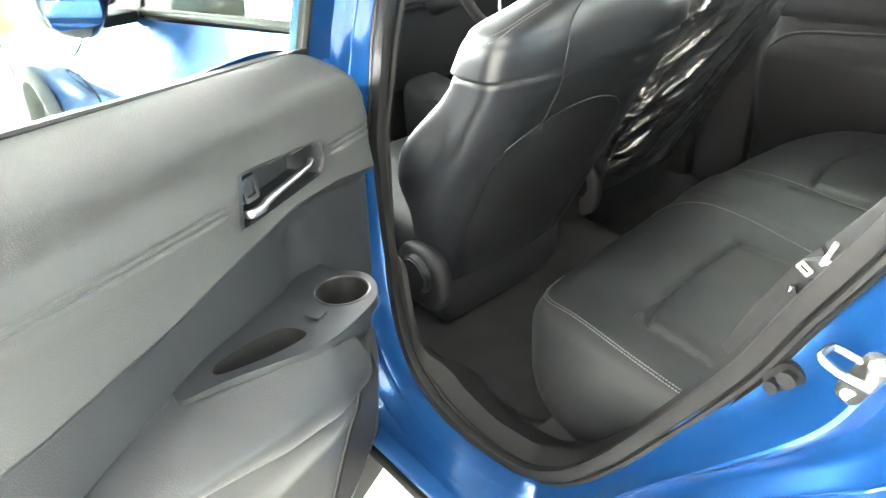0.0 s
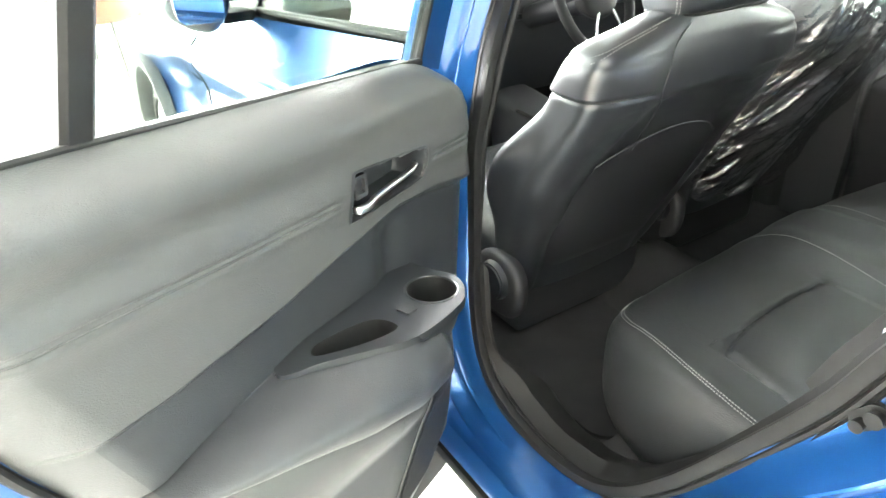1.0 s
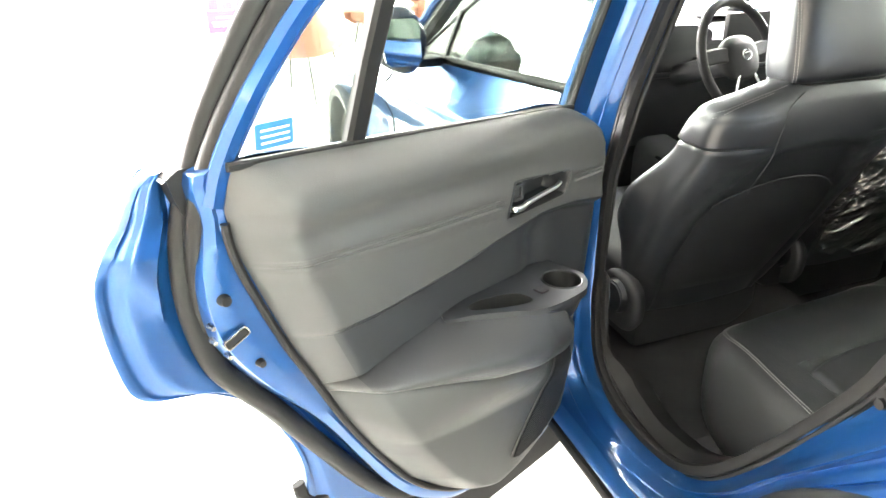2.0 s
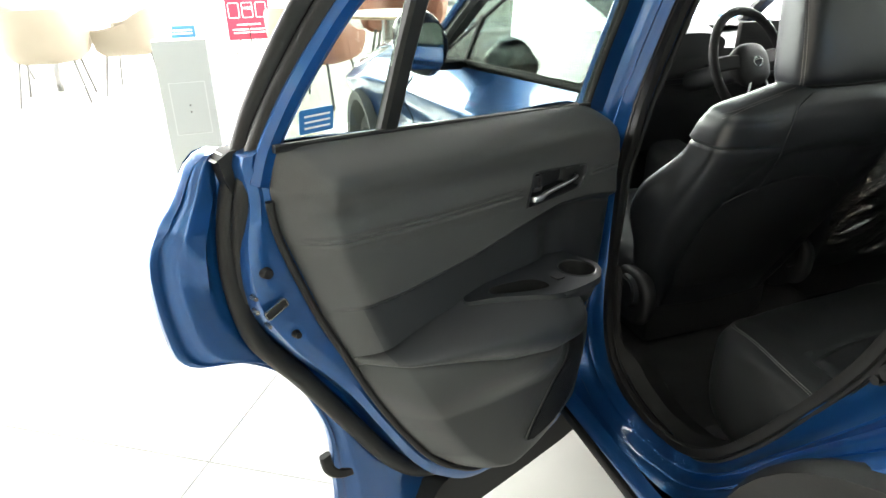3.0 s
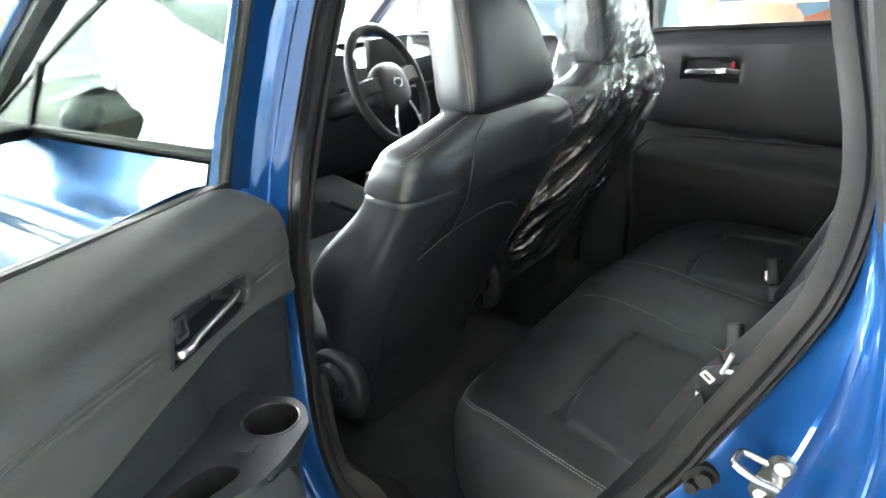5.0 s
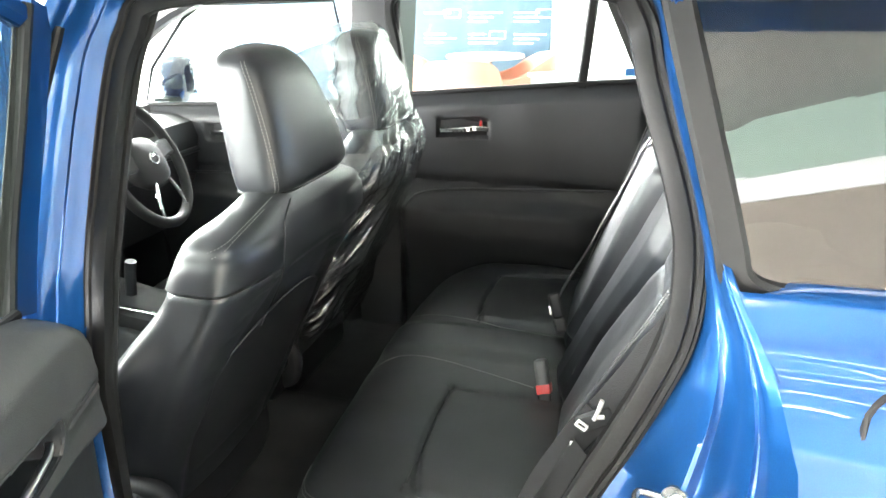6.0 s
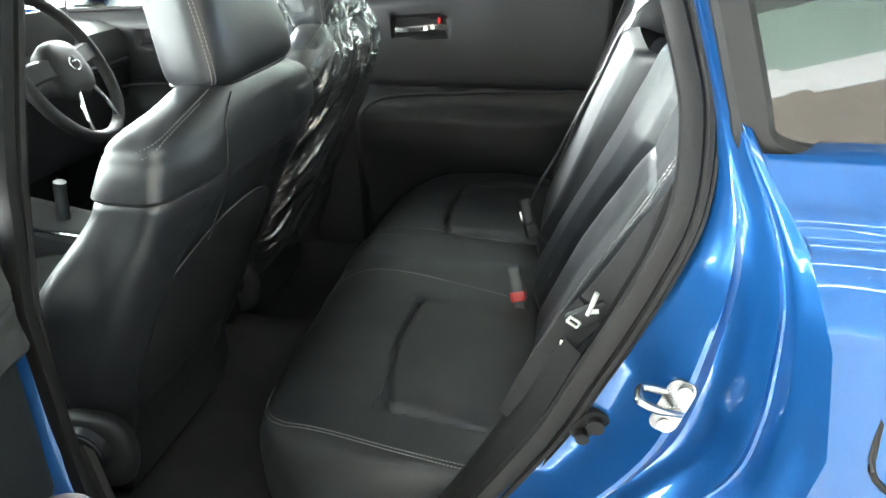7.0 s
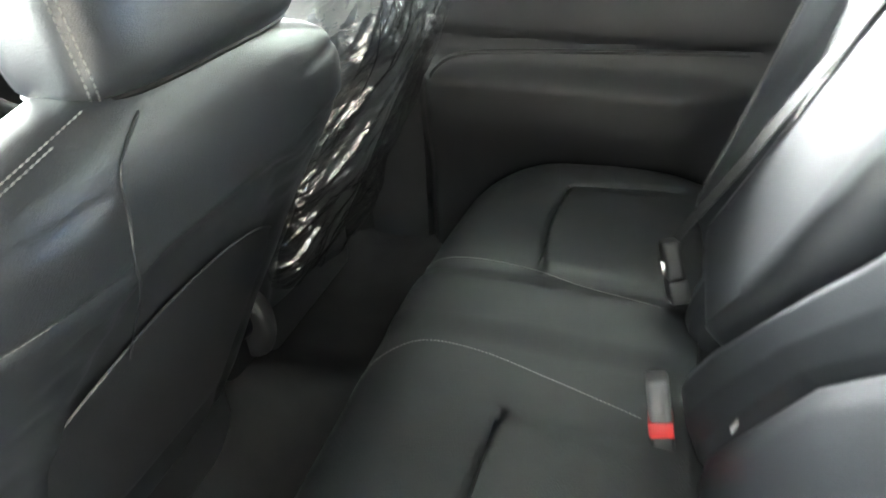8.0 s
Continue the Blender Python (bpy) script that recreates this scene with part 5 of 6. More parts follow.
def rear_seat():
    s = thing("rear_seat", "black leather rear bench seat with grey contrast stitching", "car seat", (0, .55, .26))
    off = np.array((0, -.55, -.26))
    secs = []
    for x, yf, yr, zt, zb, p in ((-.655, .60, .37, .575, .40, 2.6), (-.640, .70, .31, .605, .36, 3), (-.60, .765, .27, .612, .335, 3.6), (-.54, .815, .25, .605, .33, 4), (-.44, .835, .24, .598, .33, 4.5), (-.20, .842, .24, .605, .33, 5), (.04, .842, .24, .612, .33, 5), (.28, .842, .24, .605, .33, 5), (.50, .832, .24, .598, .33, 4.5), (.60, .80, .25, .605, .335, 4), (.65, .74, .29, .605, .36, 3), (.67, .62, .37, .575, .40, 2.6)):
        secs.append((x, (x, (yf + yr) / 2, (zt + zb) / 2), (yf - yr) / 2, (zt - zb) / 2, p))
    L = Loft(secs, (0, 1, 0), (0, 0, 1))
    near = [[tuple(p) for p in catmull([(-.15, .60), (-.166, .596), (-.269, .607), (-.367, .604), (-.451, .590), (-.503, .572), (-.512, .55), (-.523, .477), (-.534, .369)], 4)],
            [tuple(p) for p in catmull([(.19, .605), (.212, .609), (.308, .625), (.408, .629), (.512, .618), (.55, .60), (.57, .50), (.58, .38)], 4)]]
    def bend(p):
        if p[2] > .52 and .34 < p[1] < .85:
            d = min(seam_dist(p[0], p[1], k) for k in near)
            p = p - np.array((0, 0, .008 * math.exp(-(d / .006) ** 2) + .003 * math.exp(-(d / .025) ** 2)))
            for x0, x1, yg in ((-.52, -.15, .60), (.19, .56, .62)):
                if x0 < p[0] < x1 and p[1] < yg:
                    p[2] += .009 * math.exp(-(yg - p[1]) / .12) * smooth01(min(p[0] - x0, x1 - p[0]) / .03)
            p[2] += .010 * smooth01((.10 - abs(p[0] - .07)) / .05)
            p[2] += .004 * noise.noise(Vector((p[0] * 9, p[1] * 9, 0)))
        return p + off
    cu = part("seat_cushion", L.mesh(440, 230, bend), PERFORATED, s, "black perforated leather bench cushion")
    def top(x, y, o=.0015):
        k = [np.interp(x, L.fine[:, 0], L.fine[:, i]) for i in range(1, 7)]
        t = max(-1, min(1, (y - k[1]) / k[3]))
        zz = k[2] + k[4] * (1 - abs(t) ** k[5]) ** (1 / k[5]) + .010 * smooth01((.10 - abs(x - .07)) / .05)
        return np.array((x, y, zz + o)) + off
    edge = catmull([(-.44, .828), (-.50, .812), (-.545, .785), (-.572, .745), (-.585, .70), (-.612, .58), (-.628, .47), (-.632, .41)], 8)
    stitch([top(*p) for p in edge], cu)
    stitch([top(p[0] + .006, p[1] - .002) for p in edge], cu)
    stitch([top(*p) for p in catmull([(-.15, .838), (-.106, .828), (-.066, .79), (-.044, .74), (-.050, .65), (-.075, .55), (-.115, .407)], 8)], cu)
    stitch([top(*p) for p in catmull([(.22, .838), (.196, .832), (.20, .78), (.198, .70), (.185, .61), (.152, .51), (.124, .40)], 8)], cu)
    # backrest: outer sections with a raised inner bolster and a recessed panel, centre armrest folded up between
    lean = math.atan(.358)
    A, Bv, foot = np.array((0, -math.sin(lean), math.cos(lean))), np.array((0, math.cos(lean), math.sin(lean))), np.array((0, .334, .709))
    HS = (-.13, .0, .13, .27, .38, .46, .56)
    IN = (-.02, -.05, -.115, -.185, -.225, -.25, -.27)
    BP = (-.165, -.19, -.225, -.315, -.40, -.415, -.39)
    ST = (-.43, -.455, -.50, -.575, -.635, -.665, -.68)

    def shell(x, h, w, mirror):
        return np.array((.03 - x if mirror else x, 0, 0)) + A * h + Bv * w + foot + off

    def section(mirror):
        def width(h, q):
            i, p, t = lerp(HS, IN, h), lerp(HS, BP, h), lerp(HS, ST, h)
            pts = ((0, i + .012, -.12), (.05, i + .010, -.05), (.09, i + .002, -.014), (.14, i - .012, -.001), (.22, i * .75 + p * .25, .006), (.34, i * .4 + p * .6, -.002), (.42, i * .1 + p * .9, -.018), (.445, p + .004, -.029), (.46, p, -.033), (.475, p - .004, -.029), (.52, p * .85 + t * .15, -.022), (.62, p * .5 + t * .5, -.024), (.72, p * .12 + t * .88, -.012), (.765, t + .005, -.006), (.775, t, -.010), (.79, t - .006, -.006), (.83, t - .022, -.020), (.90, t - .038, -.055), (1.0, t - .042, -.15))
            k = [v[0] for v in pts]
            return lerp(k, [v[1] for v in pts], q), lerp(k, [v[2] for v in pts], q)
        rows = []
        for hh in np.linspace(0, 1, 90):
            h = -.13 + .70 * hh
            row = []
            for q in np.linspace(0, 1, 110):
                x, w = width(h, q)
                end = .055 * (1 - math.sqrt(max(0, 1 - max(0, (h - .49) / .081) ** 2))) * 2.4 + .05 * max(0, (-.06 - h) / .07) ** 2
                if .47 < q < .775:
                    w -= .005 * math.exp(-((h - .385 + (q - .6) * .04) / .006) ** 2)
                w += .0025 * noise.noise(Vector((x * 12, h * 9, 3)))
                row.append(shell(x, h, w - end, mirror))
            rows.append(row)
        ob = part("backrest", grid(rows), LEATHER, s, "black leather backrest section")
        for e in (.003, -.009):
            stitch([shell(lerp(HS, ST, h) + e, h, -.002, mirror) for h in np.linspace(-.04, .48, 40)], ob)
        return ob
    near_back = section(False)
    section(True)
    tag = lambda dx, dz: shell(-.205 + dx, .02 + dz, -.012, False)
    part("seat_tag", grid([[tag(-.008, -.008), tag(.006, -.010)], [tag(-.004, .008), tag(.010, .006)]]), THREAD, near_back, "small pale fabric tag")
    rows = []
    for v in np.linspace(0, 1, 50):
        h = -.005 + .47 * v
        e = min(v, 1 - v) * .47
        lip = .028 * (1 - math.sqrt(max(0, 1 - max(0, 1 - e / .03) ** 2)))
        l, r = lerp([0, .2, .47], [.225, .19, .165], h), lerp([0, .1, .47], [-.055, -.095, -.135], h)
        rows.append([shell(r + (l - r) * q, h, .022 - lip - .07 * (1 - math.sqrt(max(0, 1 - max(0, 1 - min(q, 1 - q) / .08) ** 2))) + .003 * math.sin(math.pi * q), False) for q in (0, .004, .01, .02, .04, .08, .15, .3, .5, .7, .85, .92, .96, .98, .99, .996, 1)])
    arm = part("centre_armrest", grid(rows), LEATHER, s, "black leather centre armrest, folded up")
    stitch([shell(lerp([0, .2, .47], [.225, .19, .165], h) - .012, h, .021, False) for h in np.linspace(.02, .45, 24)], arm)
    rows = [[shell(max(lerp([.05, .22, .38, .50], [-.735, -.73, -.715, -.69], h), lerp(HS, ST, h) - .035 - .13 * q), h, -.055 - .03 * q, False) for q in np.linspace(0, 1, 5)] for h in np.linspace(-.13, .54, 12)]
    part("side_bolster", grid(rows), FABRIC, s, "black side filler beside the backrest")
    # rear headrests
    for x in (-.36, .42):
        H = Loft([(1.20, (x, .10, 1.20), .10, .03, 3), (1.215, (x, .10, 1.215), .125, .045, 3.6), (1.28, (x, .10, 1.28), .125, .05, 4), (1.32, (x, .10, 1.32), .10, .035, 3), (1.33, (x, .10, 1.33), .05, .015, 3)])
        part("headrest", moved(H.mesh(32, 16), Matrix.Translation(off)), LEATHER, s, "black leather rear headrest")


rear_seat()


def ribbon(pts, w, t, wide):
    """A flat strap along pts, wide along the given direction."""
    return sweep(pts, rect(t, w, t * .3), up=wide)


BELT = ((.20, .392, .70), (.205, .376, .74), (.20, .332, .83), (.185, .292, .93), (.165, .246, 1.04), (.14, .203, 1.15), (.11, .14, 1.22), (.09, .06, 1.25))


def seat_belts():
    b = thing("seat_belt", "black webbing seat belt with bright metal tongue by the pillar", "seat belt", (-.70, .25, .95), "seat belts")
    o = np.array((-.70, .25, .95))
    P = lambda *q: [np.array(p) - o for p in q]
    part("webbing", ribbon(catmull(P((-.690, .125, 1.20), (-.698, .172, 1.100), (-.702, .196, 1.062), (-.704, .217, 1.023), (-.704, .236, .990), (-.702, .252, .962)), 6), .040, .002, (.45, .8, .4)), WEB, b, "black woven webbing")
    part("webbing", ribbon(catmull(P((-.700, .256, .955), (-.698, .276, .925), (-.692, .297, .880), (-.685, .322, .825), (-.68, .345, .760)), 6), .040, .002, (.45, .8, .4)), WEB, b, "black woven webbing")
    part("tongue", sweep(catmull(P((-.712, .251, .987), (-.713, .255, .972), (-.712, .259, .958)), 5), rect(.007, .005, .0015)), ZINC, b, "bright metal tongue")
    part("tongue_arm", sweep(P((-.713, .257, .962), (-.713, .247, .964)), rect(.004, .006, .0015)), ZINC, b, "bright metal tongue arm")
    frame_o = rounded(-.008, .008, -.0048, .0048, .0015)
    frame_i = rounded(-.0055, .0055, -.0022, .0022, .001)
    part("tongue_plate", moved(prism(frame_o, [frame_i], lambda a, c, h: (-h, a, c), 0, .003), Matrix.Translation((-.712 + .70, .274 - .25, .947 - .95)) @ pose(0, 0, 0, 32, 0, 0)), ZINC, b, "bright slotted metal plate")
    part("tongue_grip", moved(box(-.006, .006, -.026, .026, -.011, .011, .005), Matrix.Translation((-.704 + .70, .258 - .25, .953 - .95)) @ pose(0, 0, 0, -32, 0, 0)), TRIM_SOFT, b, "black plastic grip")
    part("stop_button", moved(box(-.003, .003, -.004, .004, -.004, .004, .001), Matrix.Translation((-.703 + .70, .284 - .25, .911 - .95))), STEEL, b)
    for x, y, z, red, rot in ((-.113, .390, .640, True, 0), (.15, .392, .690, False, 10)):
        k = thing("belt_buckle", "black seat belt buckle with a red release button" if red else "black seat belt buckle with bright metal tongue", "seat belt buckle", (x, y, z), "seat belts")
        k.rotation_euler = (radians(-14), radians(24), radians(rot))
        part("buckle_body", box(-.027, .027, -.015, .015, -.060, -.022, .006, 3), TRIM_SOFT, k, "black plastic buckle base")
        part("buckle_cover", box(-.0255, .0255, -.0145, .0145, -.024, .042, .009, 3), BUCKLE if red else TRIM_SOFT, k, "grey plastic buckle face")
        part("release_button" if red else "tongue", box(-.0275, .0275, -.0155, .0165, -.036, -.014, .003) if red else box(-.014, .014, .010, .020, -.012, .012, .002), RED if red else STEEL, k, "red release button" if red else "bright metal tongue")
        part("buckle_stalk", sweep([(0, -.005, -.04), (0, -.03, -.085)], rect(.03, .012, .004)), TRIM_SOFT, k)
    c = thing("seat_belt", "black centre seat belt lying on the bench backrest", "seat belt", (.2, .3, .9), "seat belts")
    o2 = np.array((.2, .3, .9))
    part("webbing", ribbon(catmull([np.array(p) - o2 for p in BELT], 6), .046, .002, (1, 0, 0)), WEB, c, "black woven webbing")


seat_belts()


def dashboard():
    rows = []
    for x in np.linspace(-.76, .76, 40):
        hood = .035 * math.exp(-((x + .02) / .20) ** 2)
        rows.append([(x, 1.98, .62), (x, 1.90, .75), (x, 1.86, .88), (x, 1.84, .98 + hood * .5), (x, 1.86, 1.035 + hood), (x, 1.93, 1.055 + hood), (x, 2.1, 1.06), (x, 2.5, 1.07)])
    d = part("dashboard", grid(rows), TRIM_SOFT, CAR, "black moulded dashboard")
    part("dash_trim", sweep([(x, 1.845, .93) for x in np.linspace(-.72, .72, 12)], rect(.02, .02, .005)), SATIN, d, "satin trim strip")
    part("instrument_hood", moved(Loft([(0, (0, 0, 0), .16, .045, 2.5), (.12, (0, .12, .01), .19, .065, 2.5), (.2, (0, .2, .01), .17, .05, 2.5)], (1, 0, 0), (0, 0, 1)).mesh(30, 10), Matrix.Translation((-.02, 1.76, 1.075))), TRIM_SOFT, d, "black instrument hood")
    part("screen", box(.24, .44, 1.80, 1.825, 1.03, 1.14, .006), DARK, d, "black centre screen")
    for x in (-.20, .20):
        part("air_vent", prism(rounded(-.07, .07, -.025, .025, .008), [rounded(-.063, .063, -.018, .018, .006)], lambda a, b, h: (x + a, 1.838 - h, .965 + b), 0, .012), SATIN, d, "satin air vent frame")
    # steering wheel
    w = part("steering_wheel", grid([[(0.182 * math.cos(a) + .0155 * math.cos(b) * math.cos(a), .0155 * math.sin(b), .182 * math.sin(a) + .0155 * math.cos(b) * math.sin(a)) for b in np.linspace(0, 2 * math.pi, 12, endpoint=False)] for a in np.linspace(0, 2 * math.pi, 56, endpoint=False)], wrap_u=True, wrap_v=True), DARKTRIM, CAR, "black leather steering wheel")
    w.matrix_local = Matrix.Translation((.070, 1.545, 1.040)) @ pose(0, 0, 0, -24, 0, 14)
    part("airbag_hub", Loft([(-.03, (0, -.03, -.005), .045, .04, 2.5), (-.022, (0, -.022, -.005), .075, .065, 2.6), (.0, (0, 0, -.005), .085, .075, 2.6), (.03, (0, .03, 0), .07, .06, 2.6)], (1, 0, 0), (0, 0, 1)).mesh(32, 12), DARKTRIM, w, "black steering wheel hub")
    for s in (-1, 1):
        part("spoke", sweep(catmull([(s * .06, -.012, .008), (s * .12, -.008, .014), (s * .175, .0, .012)], 5), rect(.016, .05, .006), up=(0, 0, 1)), DARKTRIM, w, "black spoke with switches")
        part("spoke_trim", sweep(catmull([(s * .035, -.018, -.055), (s * .065, -.012, -.11), (s * .075, -.006, -.165)], 5), rect(.010, .010, .003)), CHROME, w, "satin metal lower spoke")
    part("badge", grid([[(rx * math.cos(a), -.034 + (.002 if k == 1 else 0), rz * math.sin(a)) for a in np.linspace(0, 2 * math.pi, 28, endpoint=False)] for k, (rx, rz) in enumerate(((.0255, .018), (.023, .0158), (.0205, .0135)))], wrap_u=True), CHROME, w, "oval chrome emblem")
    part("badge_bar", sweep([(-.013, -.034, .005), (.013, -.034, .005)], circle(.0018, 6)), CHROME, w)
    part("column", sweep([(.085, 1.54, 1.03), (.06, 1.82, .93)], circle(.04, 14)), TRIM_SOFT, CAR, "black steering column shroud")
    # centre console
    part("centre_console", Loft([(1.15, (.01, 1.15, .50), .085, .10, 4), (1.2, (.01, 1.2, .52), .10, .12, 5), (1.5, (.01, 1.5, .52), .10, .12, 5), (1.75, (.01, 1.75, .55), .10, .13, 5), (1.85, (.01, 1.85, .58), .09, .12, 4)], (1, 0, 0), (0, 0, 1)).mesh(32, 16), TRIM_SOFT, CAR, "black centre console")
    part("gear_lever", sweep(catmull([(.01, 1.62, .64), (.01, 1.61, .72), (.01, 1.60, .76)], 5), circle(.016, 12)), LEATHER, CAR, "black gear lever")
    part("console_trim", sweep([(-.085, 1.25, .642), (-.085, 1.7, .668)], rect(.012, .008, .002)), CHROME, CAR, "satin console strip")


dashboard()


# ---- showroom furniture ----
def tub_chair(name, material, label):
    c = thing(name, label, "chair", (0, 0, 0), "tub chairs")
    rows = []
    n = 48
    for i in range(n + 1):
        a = radians(-32 + 244 * i / n)
        back = smooth01((math.sin(a) + .50) / 1.5)
        top = .575 + .20 * back
        end = min(1, i / 3, (n - i) / 3)
        row = []
        for r, q in ((.20, .16), (.235, .30), (.262, .62), (.276, .94), (.288, 1), (.305, 1.0), (.315, .95), (.312, .60), (.285, .25), (.25, .10), (.215, .02), (.17, 0)):
            c_, s_ = math.cos(a), math.sin(a)
            k = r / (abs(c_) ** 2.6 + abs(s_) ** 2.6) ** (1 / 2.6)
            z = .335 + (top - .335) * q
            row.append((k * c_ * 1.04, k * s_ * (1.0 if s_ > 0 else 1.35), z - .006 * (1 - end)))
        rows.append(row)
    shell = part("shell", grid(rows, wrap_u=True, caps=True), material, c)
    rim = [r[5] for r in rows]
    part("piping", sweep([(x, y, z - .004) for x, y, z in rim], circle(.005, 6)), material, shell)
    part("seat", Loft([(.355, (0, -.02, .355), .20, .22, 3), (.38, (0, -.02, .38), .245, .265, 3.2), (.44, (0, -.02, .44), .25, .27, 3.2), (.462, (0, -.02, .462), .22, .24, 3)]).mesh(32, 10), material, c, "padded seat")
    for sx in (-1, 1):
        for sy in (-1, 1):
            part("leg", sweep([(sx * .185, sy * .17 - .01, .36), (sx * .245, sy * .225 - .01, 0)], circle(.0105, 8)), LEGSTEEL, c, "slim metal leg")
    return c


def round_table(place, top, r, h):
    t = thing("round_table", "round pale table on a single column", "table", place)
    part("tabletop", Loft([(h - .03, (0, 0, h - .03), r - .01, r - .01, 2), (h - .022, (0, 0, h - .022), r, r, 2), (h - .006, (0, 0, h - .006), r, r, 2), (h, (0, 0, h), r - .006, r - .006, 2)]).mesh(48, 6), top, t)
    part("column", sweep([(0, 0, .01), (0, 0, h - .03)], circle(.070, 24)), STEEL, t, "brushed metal column")
    part("foot", Loft([(0, (0, 0, 0), .29, .29, 2), (.008, (0, 0, .008), .29, .29, 2), (.022, (0, 0, .022), .10, .10, 2)]).mesh(40, 4), STEEL, t, "round metal foot")


WALL_PRINT = ((-4.4, -3.6, .47), (-2.95, -2.70, .60), (.66, .76, .40), (1.2, 2.0, .45), (1.2, 1.9, .33), (2.35, 2.65, .31))


def furniture():
    a = tub_chair("tub_chair", CREAM, "cream upholstered tub chair on slim metal legs")
    big = Matrix.Diagonal((1.28, 1.28, 1.17, 1))
    copy_thing(a, pose(-2.48, 7.62, 0, 0, 0, 262) @ big)
    a.matrix_basis = pose(-3.26, 7.36, 0, 0, 0, 183) @ big
    copy_thing(a, pose(-4.30, 8.6, 0, 0, 0, 60) @ big)
    round_table((-3.39, 8.12, 0), WHITE, .45, .74)
    b = tub_chair("tub_chair", ORANGE, "orange-brown upholstered tub chair on slim metal legs")
    b.matrix_basis = pose(-.76, 6.25, 0, 0, 0, 140) @ big
    copy_thing(b, pose(.52, 7.75, 0, 0, 0, -20) @ big)
    round_table((.12, 6.9, 0), WOOD, .45, .74)
    for x, y, r in ((4.95, 1.85, 95), (5.9, 2.50, 40), (5.75, 1.42, 200)):
        c = copy_thing(b, pose(x, y, .0, 0, 0, r))
        c.scale = (1.15, 1.15, 1.2)
    round_table((5.75, 1.8, 0), WOOD, .42, .90)
    dk = thing("reception_desk", "white and grey reception desk with a pale front", "desk", (5.4, .85, 0))
    part("body", box(0, .5, -.42, .40, 0, .72, .01), KIOSK, dk, "pale grey desk front", False)
    part("desktop", box(-.04, .55, -.45, .43, .72, .76, .008), WHITE, dk, "white desk top", False)
    # grey display stand
    k = thing("display_stand", "pale grey freestanding display stand with a recessed panel", "display stand", (-1.86, 3.97, 0))
    k.rotation_euler = (0, 0, radians(0))
    part("body", prism(rounded(-.15, .15, .0, .93, .006), [], lambda p, q, h: (p, h, q), 0, .10), KIOSK, k, "", False)
    part("side_edge", box(.150, .157, -.002, .102, 0, .932, .001), WHITE, k, "white edge strip", False)
    part("panel_frame", prism(rounded(-.10, .11, .37, .69, .004), [rounded(-.094, .104, .376, .684, .003)], lambda p, q, h: (p, -h, q), 0, .003), PANEL_EDGE, k, "", False)
    for z in (.55, .51):
        bm = bmesh.new()
        bmesh.ops.create_cone(bm, cap_ends=True, segments=12, radius1=.006, radius2=.005, depth=.008)
        part("screw", moved(bm, pose(.005, -.004, z, 90, 0, 0)), STEEL, k)
    part("foot", box(-.19, .19, -.12, .22, 0, .015, .003), KIOSK, k, "flat metal foot", False)
    # banner on a tripod
    r = thing("banner_stand", "red printed banner on a black tripod", "banner", (-1.22, 9.05, 0))
    part("banner", prism(rounded(-.27, .27, .28, 1.55, .005), [], lambda p, q, h: (p, -h, q), 0, .008), REDPRINT, r, "red printed board", False)
    for a in (-90, 30, 150):
        part("leg", sweep([(0, .05, .62), (.26 * math.cos(radians(a)), .05 + .22 * math.sin(radians(a)), 0)], circle(.008, 6)), DARK, r, "black tripod leg")
    for z, w in ((.36, .40), (.40, .42), (.46, .30), (.86, .44), (.92, .36)):
        part("print_bar", box(-w / 2, w / 2, -.010, -.0085, z, z + .018), WHITE, r, "white print", False)
    for x in (-.17, .0, .17):
        part("print_badge", prism(rounded(x - .07, x + .07, .55, .74, .02), [rounded(x - .06, x + .06, .56, .73, .015)], lambda p, q, h: (p, -.0085 - h, q), 0, .002), WHITE, r, "white outlined badge", False)
    cu = bpy.data.curves.new("print", "FONT")
    cu.body, cu.size, cu.align_x, cu.extrude = "FREE", .055, "CENTER", .0005
    tx = new("print_word", cu)
    tx.data.materials.append(WHITE)
    tx.parent = r
    tx.matrix_local = Matrix.Translation((0, -.0105, .65)) @ pose(0, 0, 0, 90, 0, 0)
    # blue desk box
    x = thing("display_box", "blue and white display box on the floor", "display box", (-2.16, 9.3, 0))
    part("body", box(-.22, .26, 0, .3, 0, .47, .008), STICKER, x, "", False)
    part("print_bar", box(-.02, .22, -.004, -.0005, .40, .42), WHITE, x, "white print", False)
    part("print_bar", box(-.12, .22, -.004, -.0005, .36, .38), WHITE, x, "white print", False)
    # information boards on the east side
    for j, (y0, y1) in enumerate(((3.0, 5.4), (1.22, 2.96))):
        bd = thing("information_board", "dark blue information board with white diagrams and lines", "board", (6.6, (y0 + y1) / 2, 1.6), "information boards")
        w = (y1 - y0) / 2
        part("panel", box(0, .05, -w, w, -1.6, 1.1, .006), BOARD, bd, "", False)
        rng = random.Random(7 + j)
        for i in range(7):
            for c in range(3):
                yy = w - .22 - c * (2 * w - .1) / 3
                zz = .9 - i * .24
                for q in range(rng.randint(1, 3)):
                    ln = rng.uniform(.18, .42)
                    part("print_bar", box(-.003, -.0005, yy - ln, yy, zz - .05 * q, zz - .05 * q + .018), WHITE, bd, "white print", False)
                if (i + c) % 2:
                    part("print_icon", prism(rounded(-.10, .10, -.05, .05, .02), [rounded(-.088, .088, -.038, .038, .015)], lambda p, q2, h: (-.0005 - h, yy - .55 + .2 + p, zz + q2), 0, .002), WHITE, bd, "white outline drawing", False)
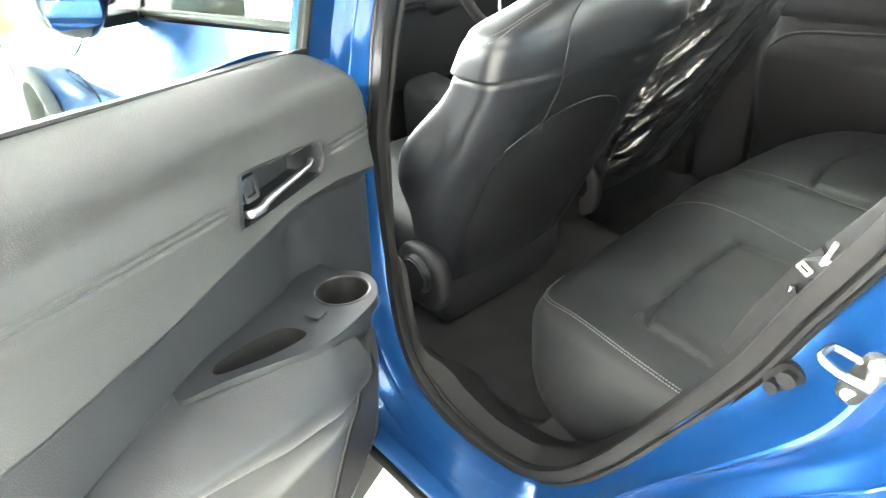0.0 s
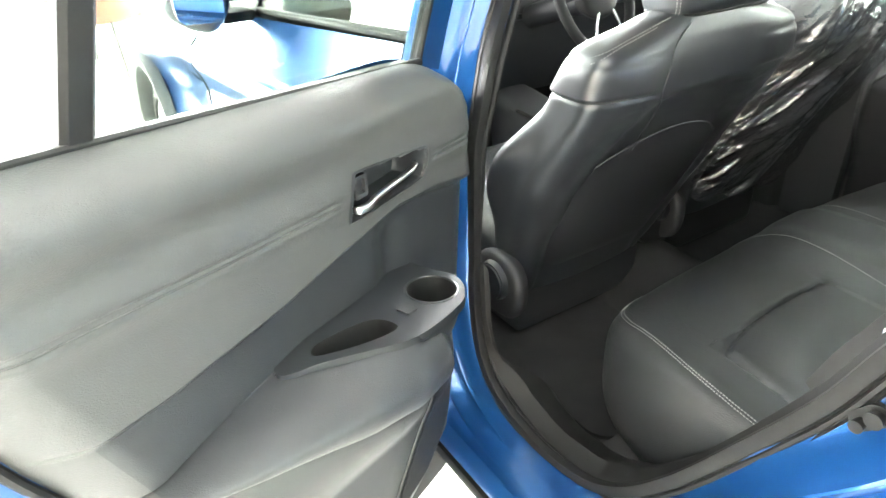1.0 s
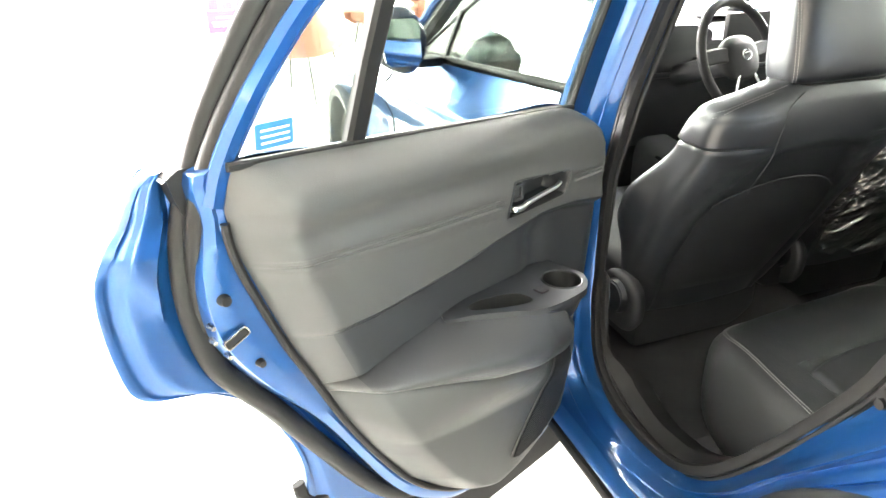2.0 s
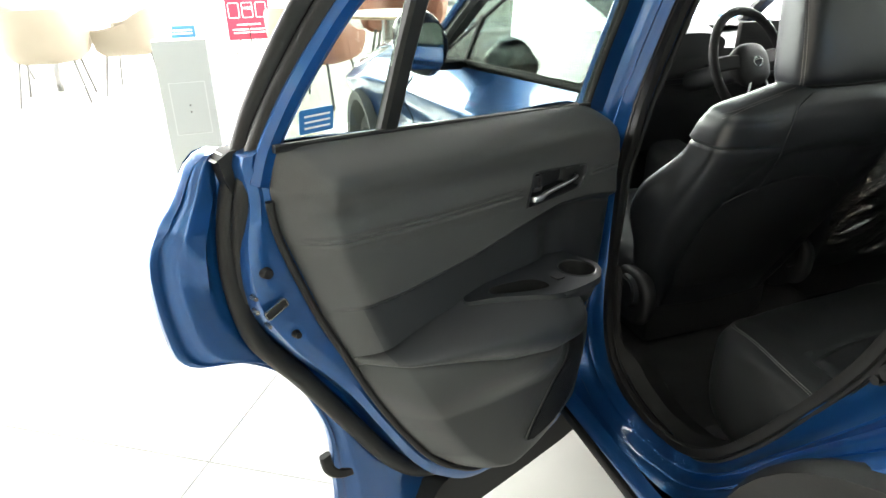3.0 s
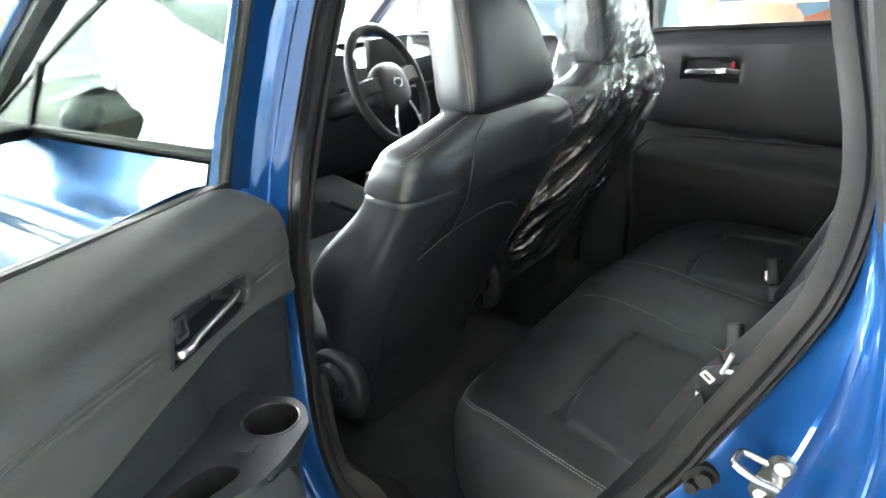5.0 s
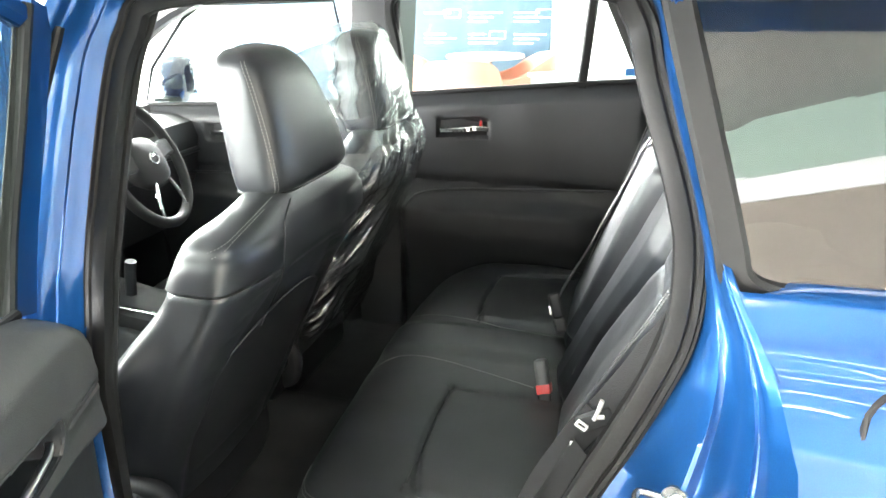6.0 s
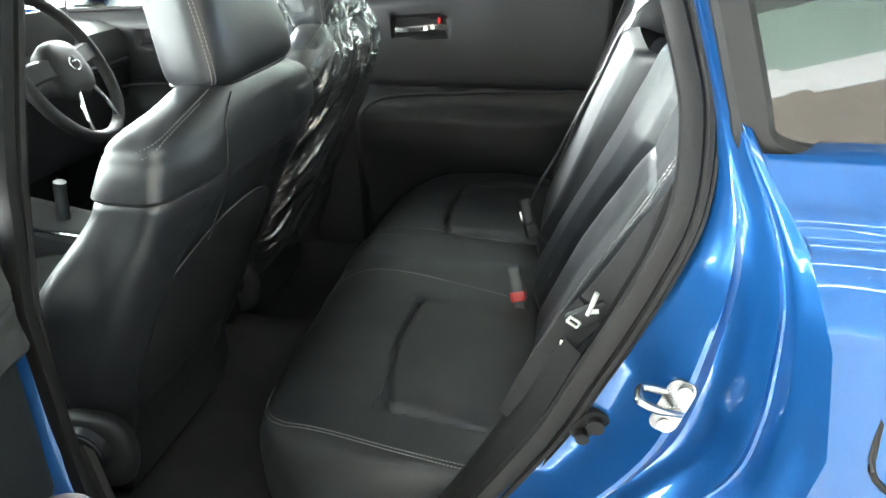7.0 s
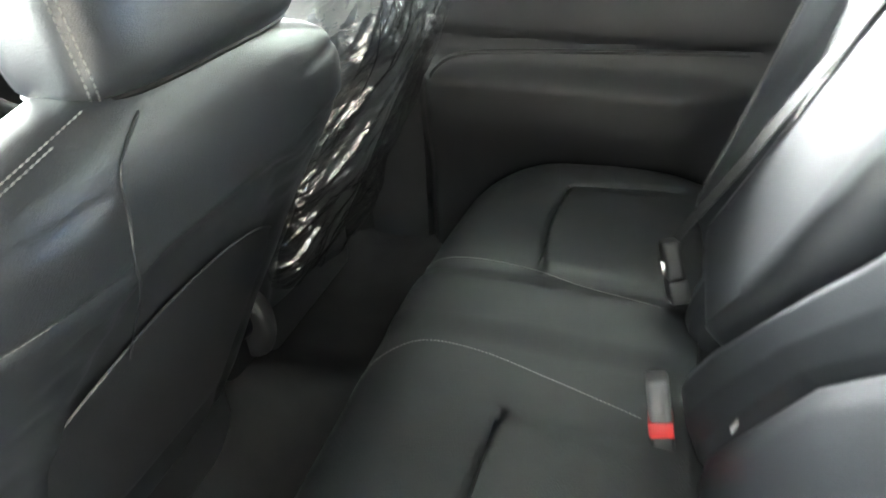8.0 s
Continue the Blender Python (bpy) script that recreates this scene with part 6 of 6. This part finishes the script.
    # lettering on the north wall: two words that can be read, bars for the rest
    for word, x0, z0, size in (("YEARS", .78, .41, .062), ("WARRANTY", .78, .35, .062), ("GRAND", 2.33, .385, .085)):
        w = bpy.data.curves.new("wall_word", "FONT")
        w.body, w.size, w.extrude = word, size, .001
        ob = new("wall_word", w)
        ob.data.materials.append(PRINTGREY)
        ob.parent = bpy.data.objects["wall_north"]
        ob.matrix_parent_inverse = ob.parent.matrix_world.inverted()
        ob.matrix_basis = pose(x0, 11.988, z0, 90, 0, 0)
    for x0, x1, z in WALL_PRINT:
        part("print_bar", box(x0, x1, 11.985, 11.998, z, z + .07), PRINTGREY, bpy.data.objects["wall_north"], "grey wall lettering", False)


furniture()


# ---- floor tiles, last ----
def floor_tiles():
    fl = bpy.data.objects["floor"]
    s = .8
    e1, e2 = Vector((.848, -.530, 0)), Vector((.530, .848, 0))
    o = Vector((-2.536, 1.817, 0))
    h = s / 2 - .0018
    bm = bmesh.new()
    bmesh.ops.create_cube(bm, size=1, matrix=Matrix.Diagonal((2 * h, 2 * h, .008, 1)))
    bmesh.ops.bevel(bm, geom=[e for e in bm.edges if all(v.co.z > 0 for v in e.verts)], offset=.0012, segments=1, affect="EDGES")
    me = bpy.data.meshes.new("tile")
    bm.to_mesh(me)
    bm.free()
    me.materials.append(TILE)
    ang = math.degrees(math.atan2(e1.y, e1.x))
    near, far = [], []
    for i in range(-16, 18):
        for j in range(-14, 20):
            c = o + e1 * (s * (i + .5)) + e2 * (s * (j + .5))
            if -9.4 < c.x < 7.4 and -6.4 < c.y < 12.4:
                (near if -4.6 < c.x < -.2 and -.6 < c.y < 10.5 else far).append(c)
    for c in near:
        t = new("tile", me)
        t.parent = fl
        t.matrix_local = pose(c.x, c.y, -.002, 0, 0, ang)
    bm = bmesh.new()
    for c in far:
        q = [c + e1 * (a * h) + e2 * (b * h) + Vector((0, 0, .002)) for a, b in ((-1, -1), (1, -1), (1, 1), (-1, 1))]
        bm.faces.new([bm.verts.new(p) for p in q])
    tagged(part("tiles", bm, TILE, fl, "", False), kind="stuff")


floor_tiles()
